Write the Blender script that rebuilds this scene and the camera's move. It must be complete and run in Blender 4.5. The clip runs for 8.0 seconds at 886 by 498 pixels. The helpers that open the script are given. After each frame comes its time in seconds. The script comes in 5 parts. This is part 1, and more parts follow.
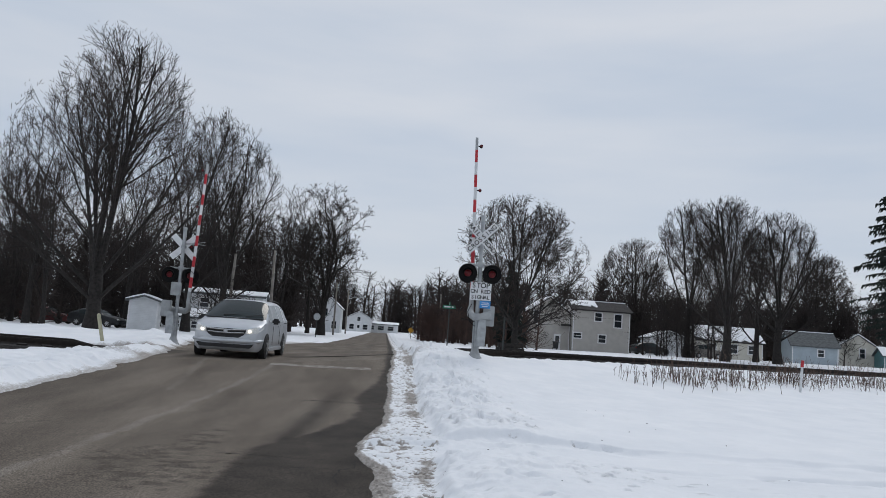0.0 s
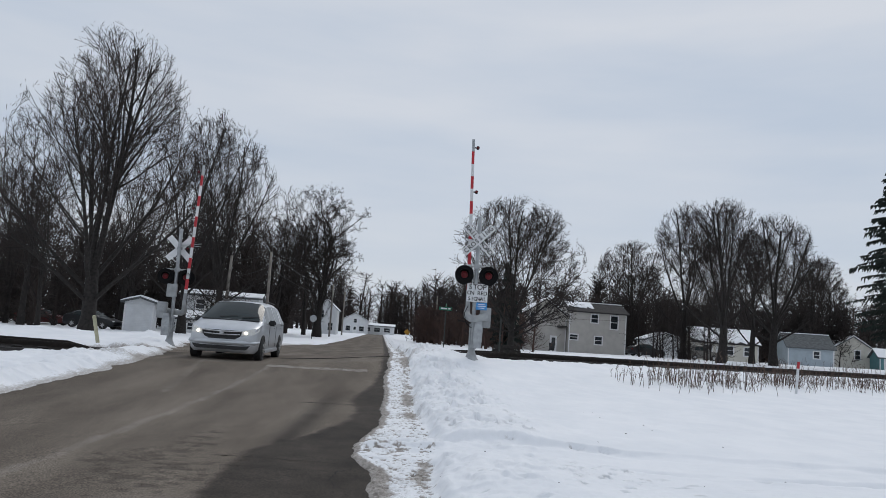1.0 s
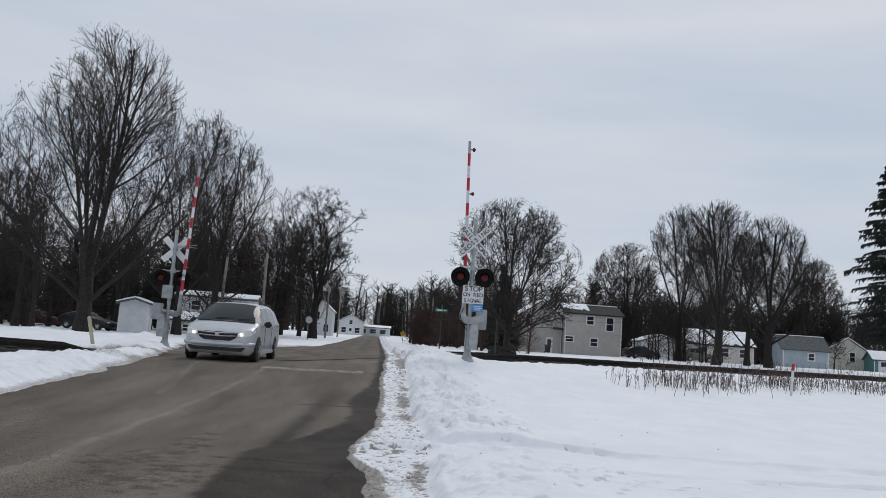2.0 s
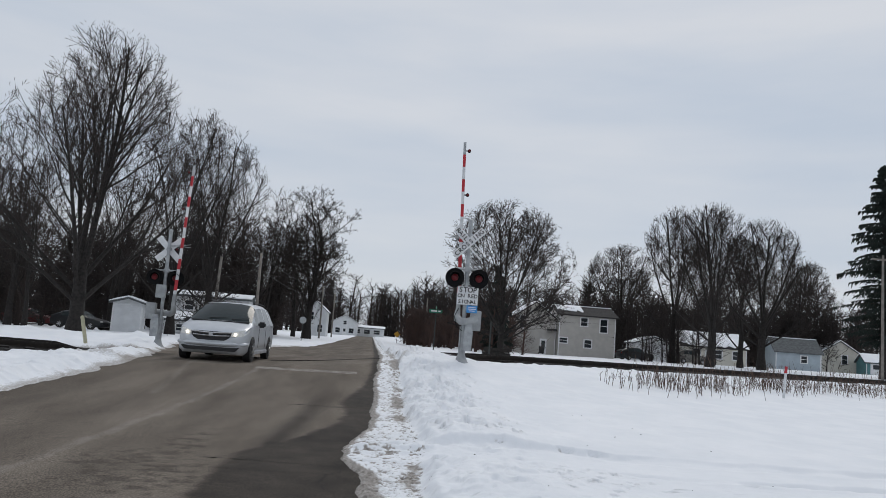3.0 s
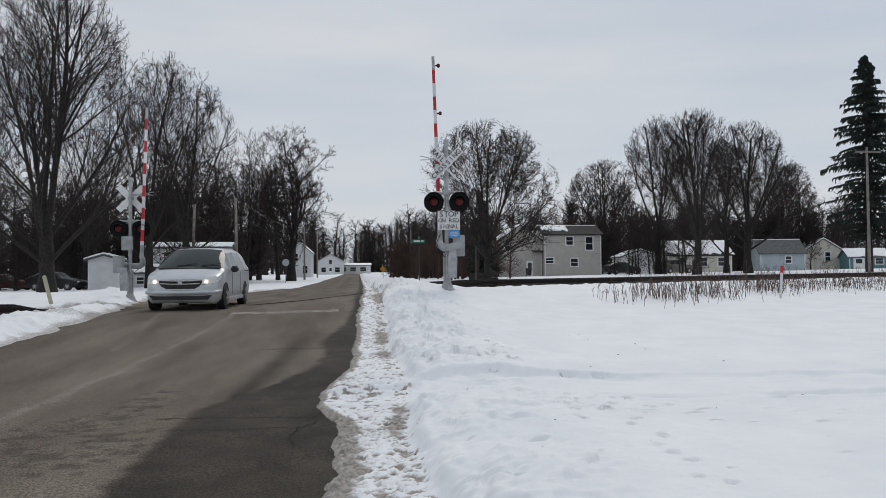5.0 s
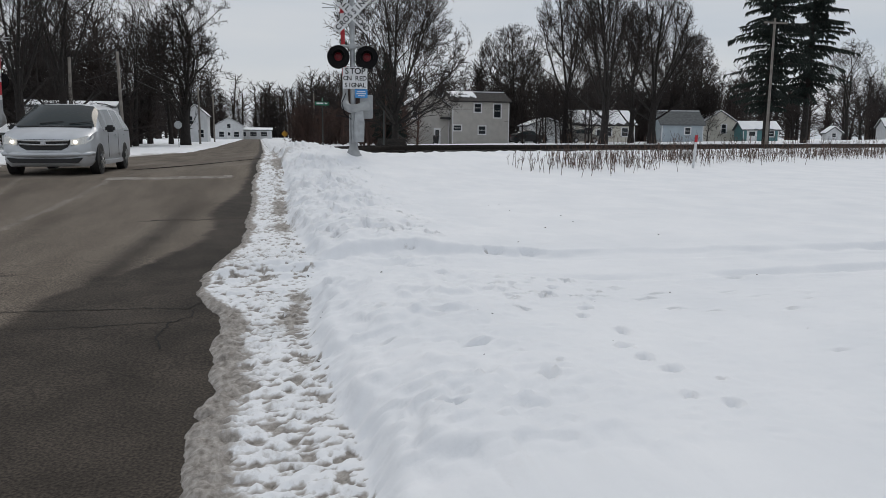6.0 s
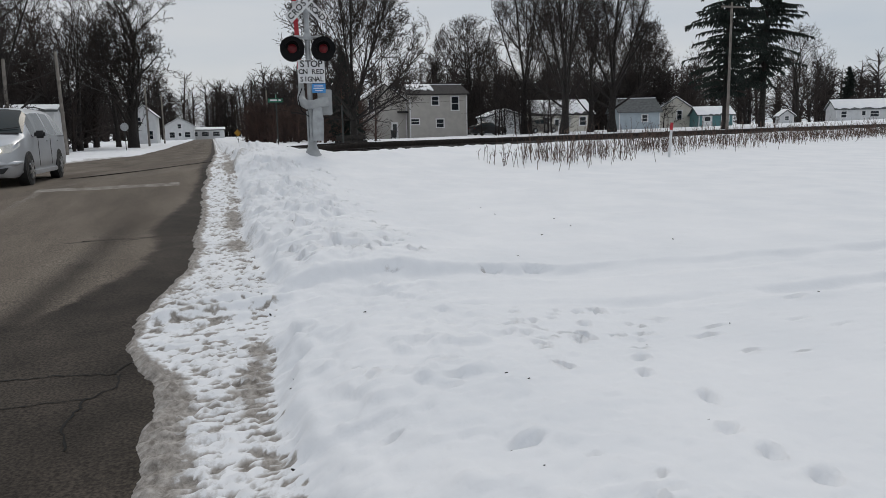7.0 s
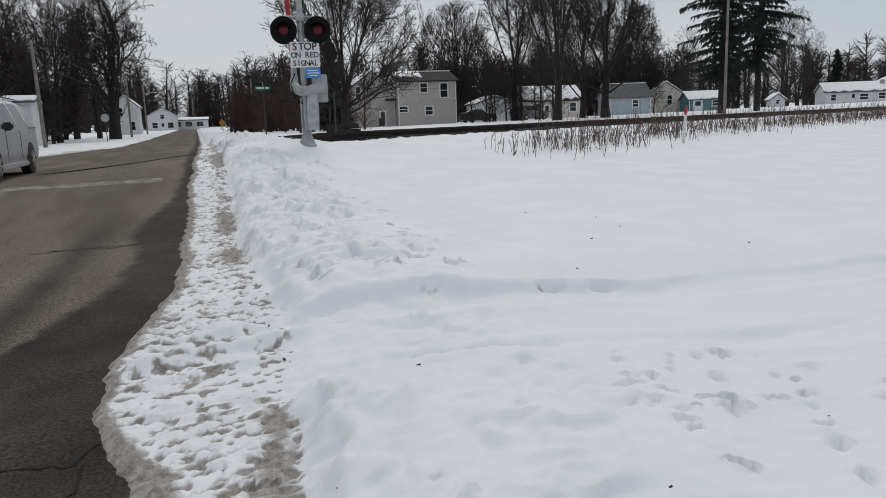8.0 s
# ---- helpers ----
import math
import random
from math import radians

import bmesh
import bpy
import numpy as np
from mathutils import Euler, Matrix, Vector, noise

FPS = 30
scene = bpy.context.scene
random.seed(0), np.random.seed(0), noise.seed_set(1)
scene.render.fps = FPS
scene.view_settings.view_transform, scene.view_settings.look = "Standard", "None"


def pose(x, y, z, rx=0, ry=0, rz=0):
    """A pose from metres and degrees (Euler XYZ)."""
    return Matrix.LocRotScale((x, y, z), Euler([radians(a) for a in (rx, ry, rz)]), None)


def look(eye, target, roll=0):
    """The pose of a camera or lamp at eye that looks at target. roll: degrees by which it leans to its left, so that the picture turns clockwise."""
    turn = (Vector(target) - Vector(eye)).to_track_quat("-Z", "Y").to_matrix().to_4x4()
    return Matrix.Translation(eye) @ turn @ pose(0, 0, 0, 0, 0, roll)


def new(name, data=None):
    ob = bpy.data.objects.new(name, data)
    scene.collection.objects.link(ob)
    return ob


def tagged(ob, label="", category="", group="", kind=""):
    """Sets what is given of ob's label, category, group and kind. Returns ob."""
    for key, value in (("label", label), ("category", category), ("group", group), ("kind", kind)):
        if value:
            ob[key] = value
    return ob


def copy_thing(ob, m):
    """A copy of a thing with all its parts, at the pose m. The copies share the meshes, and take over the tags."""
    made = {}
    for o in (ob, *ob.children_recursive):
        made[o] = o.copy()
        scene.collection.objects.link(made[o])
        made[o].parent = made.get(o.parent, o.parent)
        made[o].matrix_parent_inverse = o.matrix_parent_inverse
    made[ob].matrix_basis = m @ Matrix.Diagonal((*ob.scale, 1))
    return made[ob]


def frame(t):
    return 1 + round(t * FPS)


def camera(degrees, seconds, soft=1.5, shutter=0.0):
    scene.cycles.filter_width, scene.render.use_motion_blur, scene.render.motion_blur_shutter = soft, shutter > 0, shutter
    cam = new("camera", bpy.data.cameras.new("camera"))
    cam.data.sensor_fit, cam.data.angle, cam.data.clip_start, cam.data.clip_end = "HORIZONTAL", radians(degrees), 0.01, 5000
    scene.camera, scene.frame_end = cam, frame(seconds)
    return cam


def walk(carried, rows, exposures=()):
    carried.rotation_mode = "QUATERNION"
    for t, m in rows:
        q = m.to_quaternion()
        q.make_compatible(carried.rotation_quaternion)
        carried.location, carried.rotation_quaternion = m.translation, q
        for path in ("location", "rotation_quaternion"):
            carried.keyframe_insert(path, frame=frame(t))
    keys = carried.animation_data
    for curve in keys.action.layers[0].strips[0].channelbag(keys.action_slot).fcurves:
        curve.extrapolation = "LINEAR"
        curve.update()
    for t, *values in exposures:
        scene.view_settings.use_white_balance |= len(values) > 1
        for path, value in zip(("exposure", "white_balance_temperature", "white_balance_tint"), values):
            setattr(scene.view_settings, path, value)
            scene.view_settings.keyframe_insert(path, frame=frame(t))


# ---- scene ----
cam = camera(62.0, 8.0, soft=0.8)
PATH = [
    (0.0, look((-0.000, -0.000, 1.610), (0.693, 9.913, 2.732), 4.10)),
    (0.5, look((0.004, 0.003, 1.612), (0.713, 9.913, 2.744), 4.12)),
    (1.0, look((-0.004, 0.010, 1.608), (0.736, 9.916, 2.756), 4.09)),
    (1.5, look((-0.006, 0.005, 1.610), (0.759, 9.908, 2.771), 4.11)),
    (3.0, look((-0.014, -0.006, 1.614), (0.852, 9.885, 2.804), 4.42)),
    (3.5, look((-0.019, 0.007, 1.586), (0.911, 9.892, 2.776), 4.38)),
    (4.0, look((0.095, 0.126, 1.532), (1.303, 10.007, 2.474), 2.70)),
    (4.2, look((0.137, 0.246, 1.544), (0.955, 10.187, 2.254), 1.53)),
    (5.3, look((0.219, 1.663, 1.507), (1.428, 11.589, 1.377), -0.99)),
    (5.5, look((0.236, 1.958, 1.484), (1.409, 11.873, 0.912), -1.37)),
    (6.0, look((0.333, 2.604, 1.445), (2.704, 12.200, -0.069), 0.43)),
    (6.5, look((0.360, 3.318, 1.488), (2.685, 12.888, -0.244), -0.42)),
    (7.0, look((0.413, 4.009, 1.487), (3.299, 13.448, -0.117), -1.26)),
    (7.5, look((0.361, 4.742, 1.481), (3.167, 14.207, -0.115), -1.28)),
    (8.0, look((0.370, 5.424, 1.488), (3.410, 14.785, -0.283), -1.87)),
]
walk(cam, PATH, [(0.0, 0.0, 6550, 10), (3.5, 0.0, 6750, 10), (5.5, 0.0, 6920, 10), (6.2, -0.09, 6960, 10), (8.0, -0.09, 7010, 10)])

# ---- light: a closed grey winter sky ----
world = bpy.data.worlds.new("overcast_sky")
scene.world = world
world.use_nodes = True
wt = world.node_tree
wt.nodes.clear()
w_out = wt.nodes.new("ShaderNodeOutputWorld")
w_bg = wt.nodes.new("ShaderNodeBackground")
w_sky = wt.nodes.new("ShaderNodeTexSky")
w_sky.sky_type, w_sky.sun_disc = "NISHITA", False
w_sky.sun_elevation, w_sky.sun_rotation = radians(50), radians(20)
w_coord = wt.nodes.new("ShaderNodeTexCoord")
w_map = wt.nodes.new("ShaderNodeMapping")
w_map.inputs["Scale"].default_value = (1.2, 1.2, 6.0)
w_noise = wt.nodes.new("ShaderNodeTexNoise")
w_noise.inputs["Scale"].default_value, w_noise.inputs["Detail"].default_value = 1.6, 5.0
w_ramp = wt.nodes.new("ShaderNodeValToRGB")
w_ramp.color_ramp.elements[0].position, w_ramp.color_ramp.elements[0].color = 0.32, (5.0, 5.75, 6.85, 1)
w_ramp.color_ramp.elements[1].position, w_ramp.color_ramp.elements[1].color = 0.68, (6.35, 6.75, 7.4, 1)
w_mix = wt.nodes.new("ShaderNodeMixRGB")
w_mix.inputs[0].default_value = 0.93
wt.links.new(w_coord.outputs["Generated"], w_map.inputs["Vector"])
wt.links.new(w_map.outputs["Vector"], w_noise.inputs["Vector"])
wt.links.new(w_noise.outputs["Fac"], w_ramp.inputs["Fac"])
wt.links.new(w_sky.outputs["Color"], w_mix.inputs[1])
wt.links.new(w_ramp.outputs["Color"], w_mix.inputs[2])
wt.links.new(w_mix.outputs["Color"], w_bg.inputs["Color"])
wt.links.new(w_bg.outputs["Background"], w_out.inputs["Surface"])
w_bg.inputs["Strength"].default_value = 0.1
sun = new("sun", bpy.data.lights.new("sun", "SUN"))
sun.data.energy, sun.data.angle, sun.data.color = 0.68, radians(24), (1.0, 0.97, 0.93)
sun.matrix_world = look((16, 44, 56), (0, 0, 0))
scene.view_settings.exposure = 0.0


# ---- materials ----
def mat(name, base, rough=0.8, metal=0.0, vary=None, scale=8.0, detail=6.0, bump=0.0, bump_scale=60.0, bump_dist=0.01, lo=0.35, hi=0.65, per_object=0.0, spec=0.5):
    """A surface of two colours mixed by noise in object space, with a finer relief."""
    m = bpy.data.materials.new(name)
    m.use_nodes = True
    nt = m.node_tree
    bsdf = nt.nodes["Principled BSDF"]
    bsdf.inputs["Roughness"].default_value, bsdf.inputs["Metallic"].default_value = rough, metal
    bsdf.inputs["Specular IOR Level"].default_value = spec
    co = nt.nodes.new("ShaderNodeTexCoord")
    if vary is None:
        vary = tuple(c * 0.82 for c in base)
    n = nt.nodes.new("ShaderNodeTexNoise")
    n.inputs["Scale"].default_value, n.inputs["Detail"].default_value = scale, detail
    nt.links.new(co.outputs["Object"], n.inputs["Vector"])
    ramp = nt.nodes.new("ShaderNodeValToRGB")
    ramp.color_ramp.elements[0].position, ramp.color_ramp.elements[0].color = lo, (*vary, 1)
    ramp.color_ramp.elements[1].position, ramp.color_ramp.elements[1].color = hi, (*base, 1)
    nt.links.new(n.outputs["Fac"], ramp.inputs["Fac"])
    colour = ramp.outputs["Color"]
    if per_object:
        info = nt.nodes.new("ShaderNodeObjectInfo")
        hsv = nt.nodes.new("ShaderNodeHueSaturation")
        rng = nt.nodes.new("ShaderNodeMapRange")
        rng.inputs["To Min"].default_value, rng.inputs["To Max"].default_value = 1 - per_object, 1 + per_object
        nt.links.new(info.outputs["Random"], rng.inputs["Value"])
        nt.links.new(rng.outputs["Result"], hsv.inputs["Value"])
        nt.links.new(colour, hsv.inputs["Color"])
        colour = hsv.outputs["Color"]
    nt.links.new(colour, bsdf.inputs["Base Color"])
    if bump:
        b = nt.nodes.new("ShaderNodeTexNoise")
        b.inputs["Scale"].default_value, b.inputs["Detail"].default_value = bump_scale, 8.0
        nt.links.new(co.outputs["Object"], b.inputs["Vector"])
        bn = nt.nodes.new("ShaderNodeBump")
        bn.inputs["Strength"].default_value, bn.inputs["Distance"].default_value = bump, bump_dist
        nt.links.new(b.outputs["Fac"], bn.inputs["Height"])
        nt.links.new(bn.outputs["Normal"], bsdf.inputs["Normal"])
    return m


def snow_material():
    """Bright old snow; dirt gathers where the mesh carries the weight "dirt"."""
    m = bpy.data.materials.new("snow")
    m.use_nodes = True
    nt = m.node_tree
    bsdf = nt.nodes["Principled BSDF"]
    bsdf.inputs["Roughness"].default_value = 0.75
    co = nt.nodes.new("ShaderNodeTexCoord")
    n1 = nt.nodes.new("ShaderNodeTexNoise")
    n1.inputs["Scale"].default_value, n1.inputs["Detail"].default_value = 1.1, 8
    clean = nt.nodes.new("ShaderNodeValToRGB")
    clean.color_ramp.elements[0].position, clean.color_ramp.elements[0].color = 0.3, (0.79, 0.81, 0.84, 1)
    clean.color_ramp.elements[1].position, clean.color_ramp.elements[1].color = 0.7, (0.87, 0.88, 0.90, 1)
    n2 = nt.nodes.new("ShaderNodeTexNoise")
    n2.inputs["Scale"].default_value, n2.inputs["Detail"].default_value = 20.0, 10
    n2.inputs["Roughness"].default_value = 0.72
    soil = nt.nodes.new("ShaderNodeValToRGB")
    soil.color_ramp.elements[0].position, soil.color_ramp.elements[0].color = 0.35, (0.15, 0.13, 0.112, 1)
    soil.color_ramp.elements[1].position, soil.color_ramp.elements[1].color = 0.65, (0.47, 0.44, 0.41, 1)
    dirt = nt.nodes.new("ShaderNodeAttribute")
    dirt.attribute_name = "dirt"
    add = nt.nodes.new("ShaderNodeMath")
    add.operation = "ADD"
    sharp = nt.nodes.new("ShaderNodeMapRange")
    sharp.inputs["From Min"].default_value, sharp.inputs["From Max"].default_value = 0.76, 1.06
    mix = nt.nodes.new("ShaderNodeMixRGB")
    for n in (n1, n2):
        nt.links.new(co.outputs["Object"], n.inputs["Vector"])
    nt.links.new(n1.outputs["Fac"], clean.inputs["Fac"])
    nt.links.new(n2.outputs["Fac"], soil.inputs["Fac"])
    nt.links.new(n2.outputs["Fac"], add.inputs[0])
    nt.links.new(dirt.outputs["Fac"], add.inputs[1])
    nt.links.new(add.outputs[0], sharp.inputs["Value"])
    nt.links.new(sharp.outputs["Result"], mix.inputs[0])
    nt.links.new(clean.outputs["Color"], mix.inputs[1])
    nt.links.new(soil.outputs["Color"], mix.inputs[2])
    nt.links.new(mix.outputs["Color"], bsdf.inputs["Base Color"])
    n3 = nt.nodes.new("ShaderNodeTexNoise")
    n3.inputs["Scale"].default_value, n3.inputs["Detail"].default_value = 28.0, 9
    nt.links.new(co.outputs["Object"], n3.inputs["Vector"])
    n4 = nt.nodes.new("ShaderNodeTexNoise")
    n4.inputs["Scale"].default_value, n4.inputs["Detail"].default_value = 7.0, 7
    nt.links.new(co.outputs["Object"], n4.inputs["Vector"])
    b0 = nt.nodes.new("ShaderNodeBump")
    b0.inputs["Strength"].default_value, b0.inputs["Distance"].default_value = 0.05, 0.03
    nt.links.new(n4.outputs["Fac"], b0.inputs["Height"])
    bn = nt.nodes.new("ShaderNodeBump")
    bn.inputs["Strength"].default_value, bn.inputs["Distance"].default_value = 0.16, 0.014
    nt.links.new(n3.outputs["Fac"], bn.inputs["Height"])
    nt.links.new(b0.outputs["Normal"], bn.inputs["Normal"])
    nt.links.new(bn.outputs["Normal"], bsdf.inputs["Normal"])
    return m


def road_material():
    """Salt-dried asphalt; "wet" marks the dark damp parts and "paint" the worn white lines."""
    m = bpy.data.materials.new("asphalt")
    m.use_nodes = True
    nt = m.node_tree
    bsdf = nt.nodes["Principled BSDF"]
    co = nt.nodes.new("ShaderNodeTexCoord")

    def noise_at(scale, detail, stretch=(1, 1, 1)):
        mp = nt.nodes.new("ShaderNodeMapping")
        mp.inputs["Scale"].default_value = stretch
        n = nt.nodes.new("ShaderNodeTexNoise")
        n.inputs["Scale"].default_value, n.inputs["Detail"].default_value = scale, detail
        nt.links.new(co.outputs["Object"], mp.inputs["Vector"])
        nt.links.new(mp.outputs["Vector"], n.inputs["Vector"])
        return n.outputs["Fac"]

    def ramp_of(fac, a, ca, b, cb):
        r = nt.nodes.new("ShaderNodeValToRGB")
        r.color_ramp.elements[0].position, r.color_ramp.elements[0].color = a, (*ca, 1)
        r.color_ramp.elements[1].position, r.color_ramp.elements[1].color = b, (*cb, 1)
        nt.links.new(fac, r.inputs["Fac"])
        return r.outputs["Color"]

    def mixed(fac, a, b, kind="MIX"):
        x = nt.nodes.new("ShaderNodeMixRGB")
        x.blend_type = kind
        if isinstance(fac, float):
            x.inputs[0].default_value = fac
        else:
            nt.links.new(fac, x.inputs[0])
        nt.links.new(a, x.inputs[1])
        nt.links.new(b, x.inputs[2])
        return x.outputs["Color"]

    def weight(name):
        a = nt.nodes.new("ShaderNodeAttribute")
        a.attribute_name = name
        return a.outputs["Fac"]

    dry = ramp_of(noise_at(0.8, 9, (1.6, 0.35, 1)), 0.34, (0.120, 0.100, 0.082), 0.68, (0.205, 0.176, 0.146))
    damp = ramp_of(noise_at(2.2, 9), 0.3, (0.015, 0.0125, 0.0105), 0.7, (0.044, 0.036, 0.030))
    bsdf.inputs["Specular IOR Level"].default_value = 0.14
    grit = ramp_of(noise_at(60.0, 7), 0.36, (0.50, 0.50, 0.50), 0.66, (1.48, 1.46, 1.44))
    white = ramp_of(noise_at(6.0, 9), 0.35, (0.34, 0.32, 0.29), 0.6, (0.52, 0.50, 0.47))
    c = mixed(weight("wet"), dry, damp)
    c = mixed(weight("paint"), c, white)
    c = mixed(1.0, c, grit, "MULTIPLY")
    nt.links.new(c, bsdf.inputs["Base Color"])
    rr = nt.nodes.new("ShaderNodeMapRange")
    rr.inputs["To Min"].default_value, rr.inputs["To Max"].default_value = 0.9, 0.78
    nt.links.new(weight("wet"), rr.inputs["Value"])
    nt.links.new(rr.outputs["Result"], bsdf.inputs["Roughness"])
    bn = nt.nodes.new("ShaderNodeBump")
    bn.inputs["Strength"].default_value, bn.inputs["Distance"].default_value = 0.3, 0.006
    nt.links.new(noise_at(110.0, 6), bn.inputs["Height"])
    nt.links.new(bn.outputs["Normal"], bsdf.inputs["Normal"])
    return m


def siding_material(name, base, pitch=0.14):
    """Painted lap siding: a fine horizontal relief, slightly weathered."""
    m = mat(name, base, 0.7, 0, tuple(c * 0.88 for c in base), 1.5, 8)
    nt = m.node_tree
    bsdf = nt.nodes["Principled BSDF"]
    co = nt.nodes.new("ShaderNodeTexCoord")
    w = nt.nodes.new("ShaderNodeTexWave")
    w.wave_type, w.bands_direction, w.wave_profile = "BANDS", "Z", "SAW"
    w.inputs["Scale"].default_value = 0.314 / pitch
    nt.links.new(co.outputs["Object"], w.inputs["Vector"])
    bn = nt.nodes.new("ShaderNodeBump")
    bn.inputs["Strength"].default_value, bn.inputs["Distance"].default_value = 0.7, 0.02
    nt.links.new(w.outputs["Fac"], bn.inputs["Height"])
    nt.links.new(bn.outputs["Normal"], bsdf.inputs["Normal"])
    return m


def glass_material(name, tint, rough=0.06, ior=1.5):
    m = bpy.data.materials.new(name)
    m.use_nodes = True
    b = m.node_tree.nodes["Principled BSDF"]
    b.inputs["Base Color"].default_value = (*tint, 1)
    b.inputs["Roughness"].default_value, b.inputs["IOR"].default_value = rough, ior
    return m


SNOW = snow_material()
ASPHALT = road_material()
BALLAST = mat("ballast", (0.022, 0.019, 0.018), 0.95, 0, (0.007, 0.006, 0.006), 14, 8, 1.0, 30, 0.05)
RAIL = mat("rail_steel", (0.030, 0.022, 0.018), 0.7, 0.3, (0.014, 0.011, 0.009), 12)
TIE = mat("creosoted_wood", (0.026, 0.021, 0.018), 0.95, 0, (0.010, 0.009, 0.008), 9, 8, 0.6, 50, 0.01, per_object=0.3)
BARK = mat("bark", (0.032, 0.027, 0.024), 0.95, 0, (0.013, 0.011, 0.010), 7, 8, 0.8, 22, 0.03)
TWIG = mat("twig_bark", (0.034, 0.025, 0.021), 0.95, 0, (0.017, 0.013, 0.012), 1.2, 3)
FARTWIG = mat("far_twigs", (0.042, 0.031, 0.027), 1.0, 0, (0.020, 0.016, 0.015), 0.12, 3)
BRUSH = mat("brush", (0.085, 0.050, 0.040), 1.0, 0, (0.045, 0.029, 0.025), 0.5, 3)
NEEDLE = mat("spruce_needles", (0.015, 0.025, 0.019), 0.95, 0, (0.007, 0.012, 0.010), 0.8, 5)
REED = mat("dry_weeds", (0.15, 0.098, 0.076), 0.95, 0, (0.07, 0.047, 0.038), 1.6, 5)
GALV = mat("galvanised_steel", (0.42, 0.44, 0.45), 0.55, 0.55, (0.30, 0.31, 0.32), 5, 8, 0.15, 60, 0.004)
ALU = mat("aluminium_paint", (0.37, 0.385, 0.39), 0.6, 0.2, (0.28, 0.29, 0.295), 4, 8, 0.1, 60, 0.004)
BLACK = mat("black_enamel", (0.006, 0.006, 0.007), 0.8, 0, (0.009, 0.009, 0.009), 6, spec=0.15)
LENS = mat("dark_red_lens", (0.13, 0.005, 0.009), 0.3, 0, (0.07, 0.003, 0.005), 20, spec=0.3)
SIGNWHITE = mat("sign_white", (0.74, 0.75, 0.76), 0.5, 0, (0.64, 0.65, 0.66), 6)
SIGNBLACK = mat("sign_black", (0.015, 0.015, 0.016), 0.5)
SIGNBLUE = mat("sign_blue", (0.05, 0.28, 0.62), 0.45, 0, (0.04, 0.23, 0.55), 8)
SIGNGREEN = mat("sign_green", (0.01, 0.17, 0.10), 0.45, 0, (0.01, 0.14, 0.08), 8)
SIGNRED = mat("sign_red", (0.45, 0.02, 0.03), 0.45, 0, (0.36, 0.02, 0.03), 8)
SIGNYELLOW = mat("sign_yellow", (0.55, 0.28, 0.02), 0.5)
ARMRED = mat("reflective_red", (0.50, 0.018, 0.03), 0.4, 0, (0.40, 0.015, 0.025), 8)
ARMWHITE = mat("reflective_white", (0.68, 0.69, 0.70), 0.4, 0, (0.56, 0.57, 0.58), 8)
POLEWOOD = mat("weathered_pole", (0.25, 0.225, 0.20), 0.9, 0, (0.15, 0.135, 0.12), 3, 8, 0.4, 40, 0.01)
DARKPOST = mat("dark_post", (0.045, 0.05, 0.047), 0.7, 0.2)
CRACK = mat("crack_dark", (0.012, 0.011, 0.010), 1.0, 0, (0.006, 0.006, 0.005), 20)
CONCRETE = mat("concrete", (0.36, 0.35, 0.33), 0.9, 0, (0.26, 0.25, 0.24), 5, 8, 0.3, 40, 0.01)
GREIGE = siding_material("greige_siding", (0.46, 0.435, 0.40))
WHITESIDE = siding_material("white_siding", (0.66, 0.67, 0.68))
BLUESIDE = siding_material("blue_grey_siding", (0.38, 0.44, 0.48))
CREAMSIDE = siding_material("cream_siding", (0.60, 0.57, 0.50))
TEALSIDE = siding_material("teal_siding", (0.09, 0.22, 0.23))
TRIM = mat("white_trim", (0.74, 0.74, 0.74), 0.6, 0, (0.64, 0.64, 0.64), 6)
SHINGLE = mat("dark_shingle", (0.040, 0.036, 0.035), 0.95, 0, (0.022, 0.020, 0.020), 4, 8, 0.5, 30, 0.02)
GREYROOF = mat("grey_shingle", (0.12, 0.128, 0.13), 0.95, 0, (0.075, 0.08, 0.083), 3, 8, 0.4, 30, 0.02)
PANE = glass_material("window_glass", (0.02, 0.023, 0.027))
DOORDARK = mat("dark_opening_door", (0.05, 0.045, 0.04), 0.7)
CARGLASS = glass_material("car_glass", (0.016, 0.024, 0.025), 0.05, 1.32)
SILVER = mat("silver_car_paint", (0.56, 0.58, 0.61), 0.36, 0.45, (0.50, 0.52, 0.545), 2.5, 8)
TYRE = mat("tyre_rubber", (0.02, 0.02, 0.02), 0.9, 0, (0.05, 0.047, 0.044), 9)
CHROME = mat("alloy", (0.55, 0.56, 0.57), 0.3, 0.9, (0.4, 0.4, 0.41), 10)
BLACKPLASTIC = mat("black_plastic", (0.018, 0.018, 0.019), 0.6)
LAMPGLASS = mat("headlamp_lens", (0.72, 0.72, 0.70), 0.12, 0, (0.6, 0.6, 0.58), 20)
REDLAMP = mat("tail_lamp", (0.30, 0.01, 0.012), 0.2)
CARBLACK = mat("black_car_paint", (0.014, 0.015, 0.017), 0.3, 0.2)
CARRED = mat("dark_red_car_paint", (0.10, 0.018, 0.018), 0.35, 0.2)
CARTAN = mat("tan_car_paint", (0.17, 0.16, 0.145), 0.4, 0.3)
WIRE = mat("wire", (0.03, 0.03, 0.03), 0.7)
YELLOWPAINT = mat("yellow_sleeve", (0.44, 0.42, 0.29), 0.7)


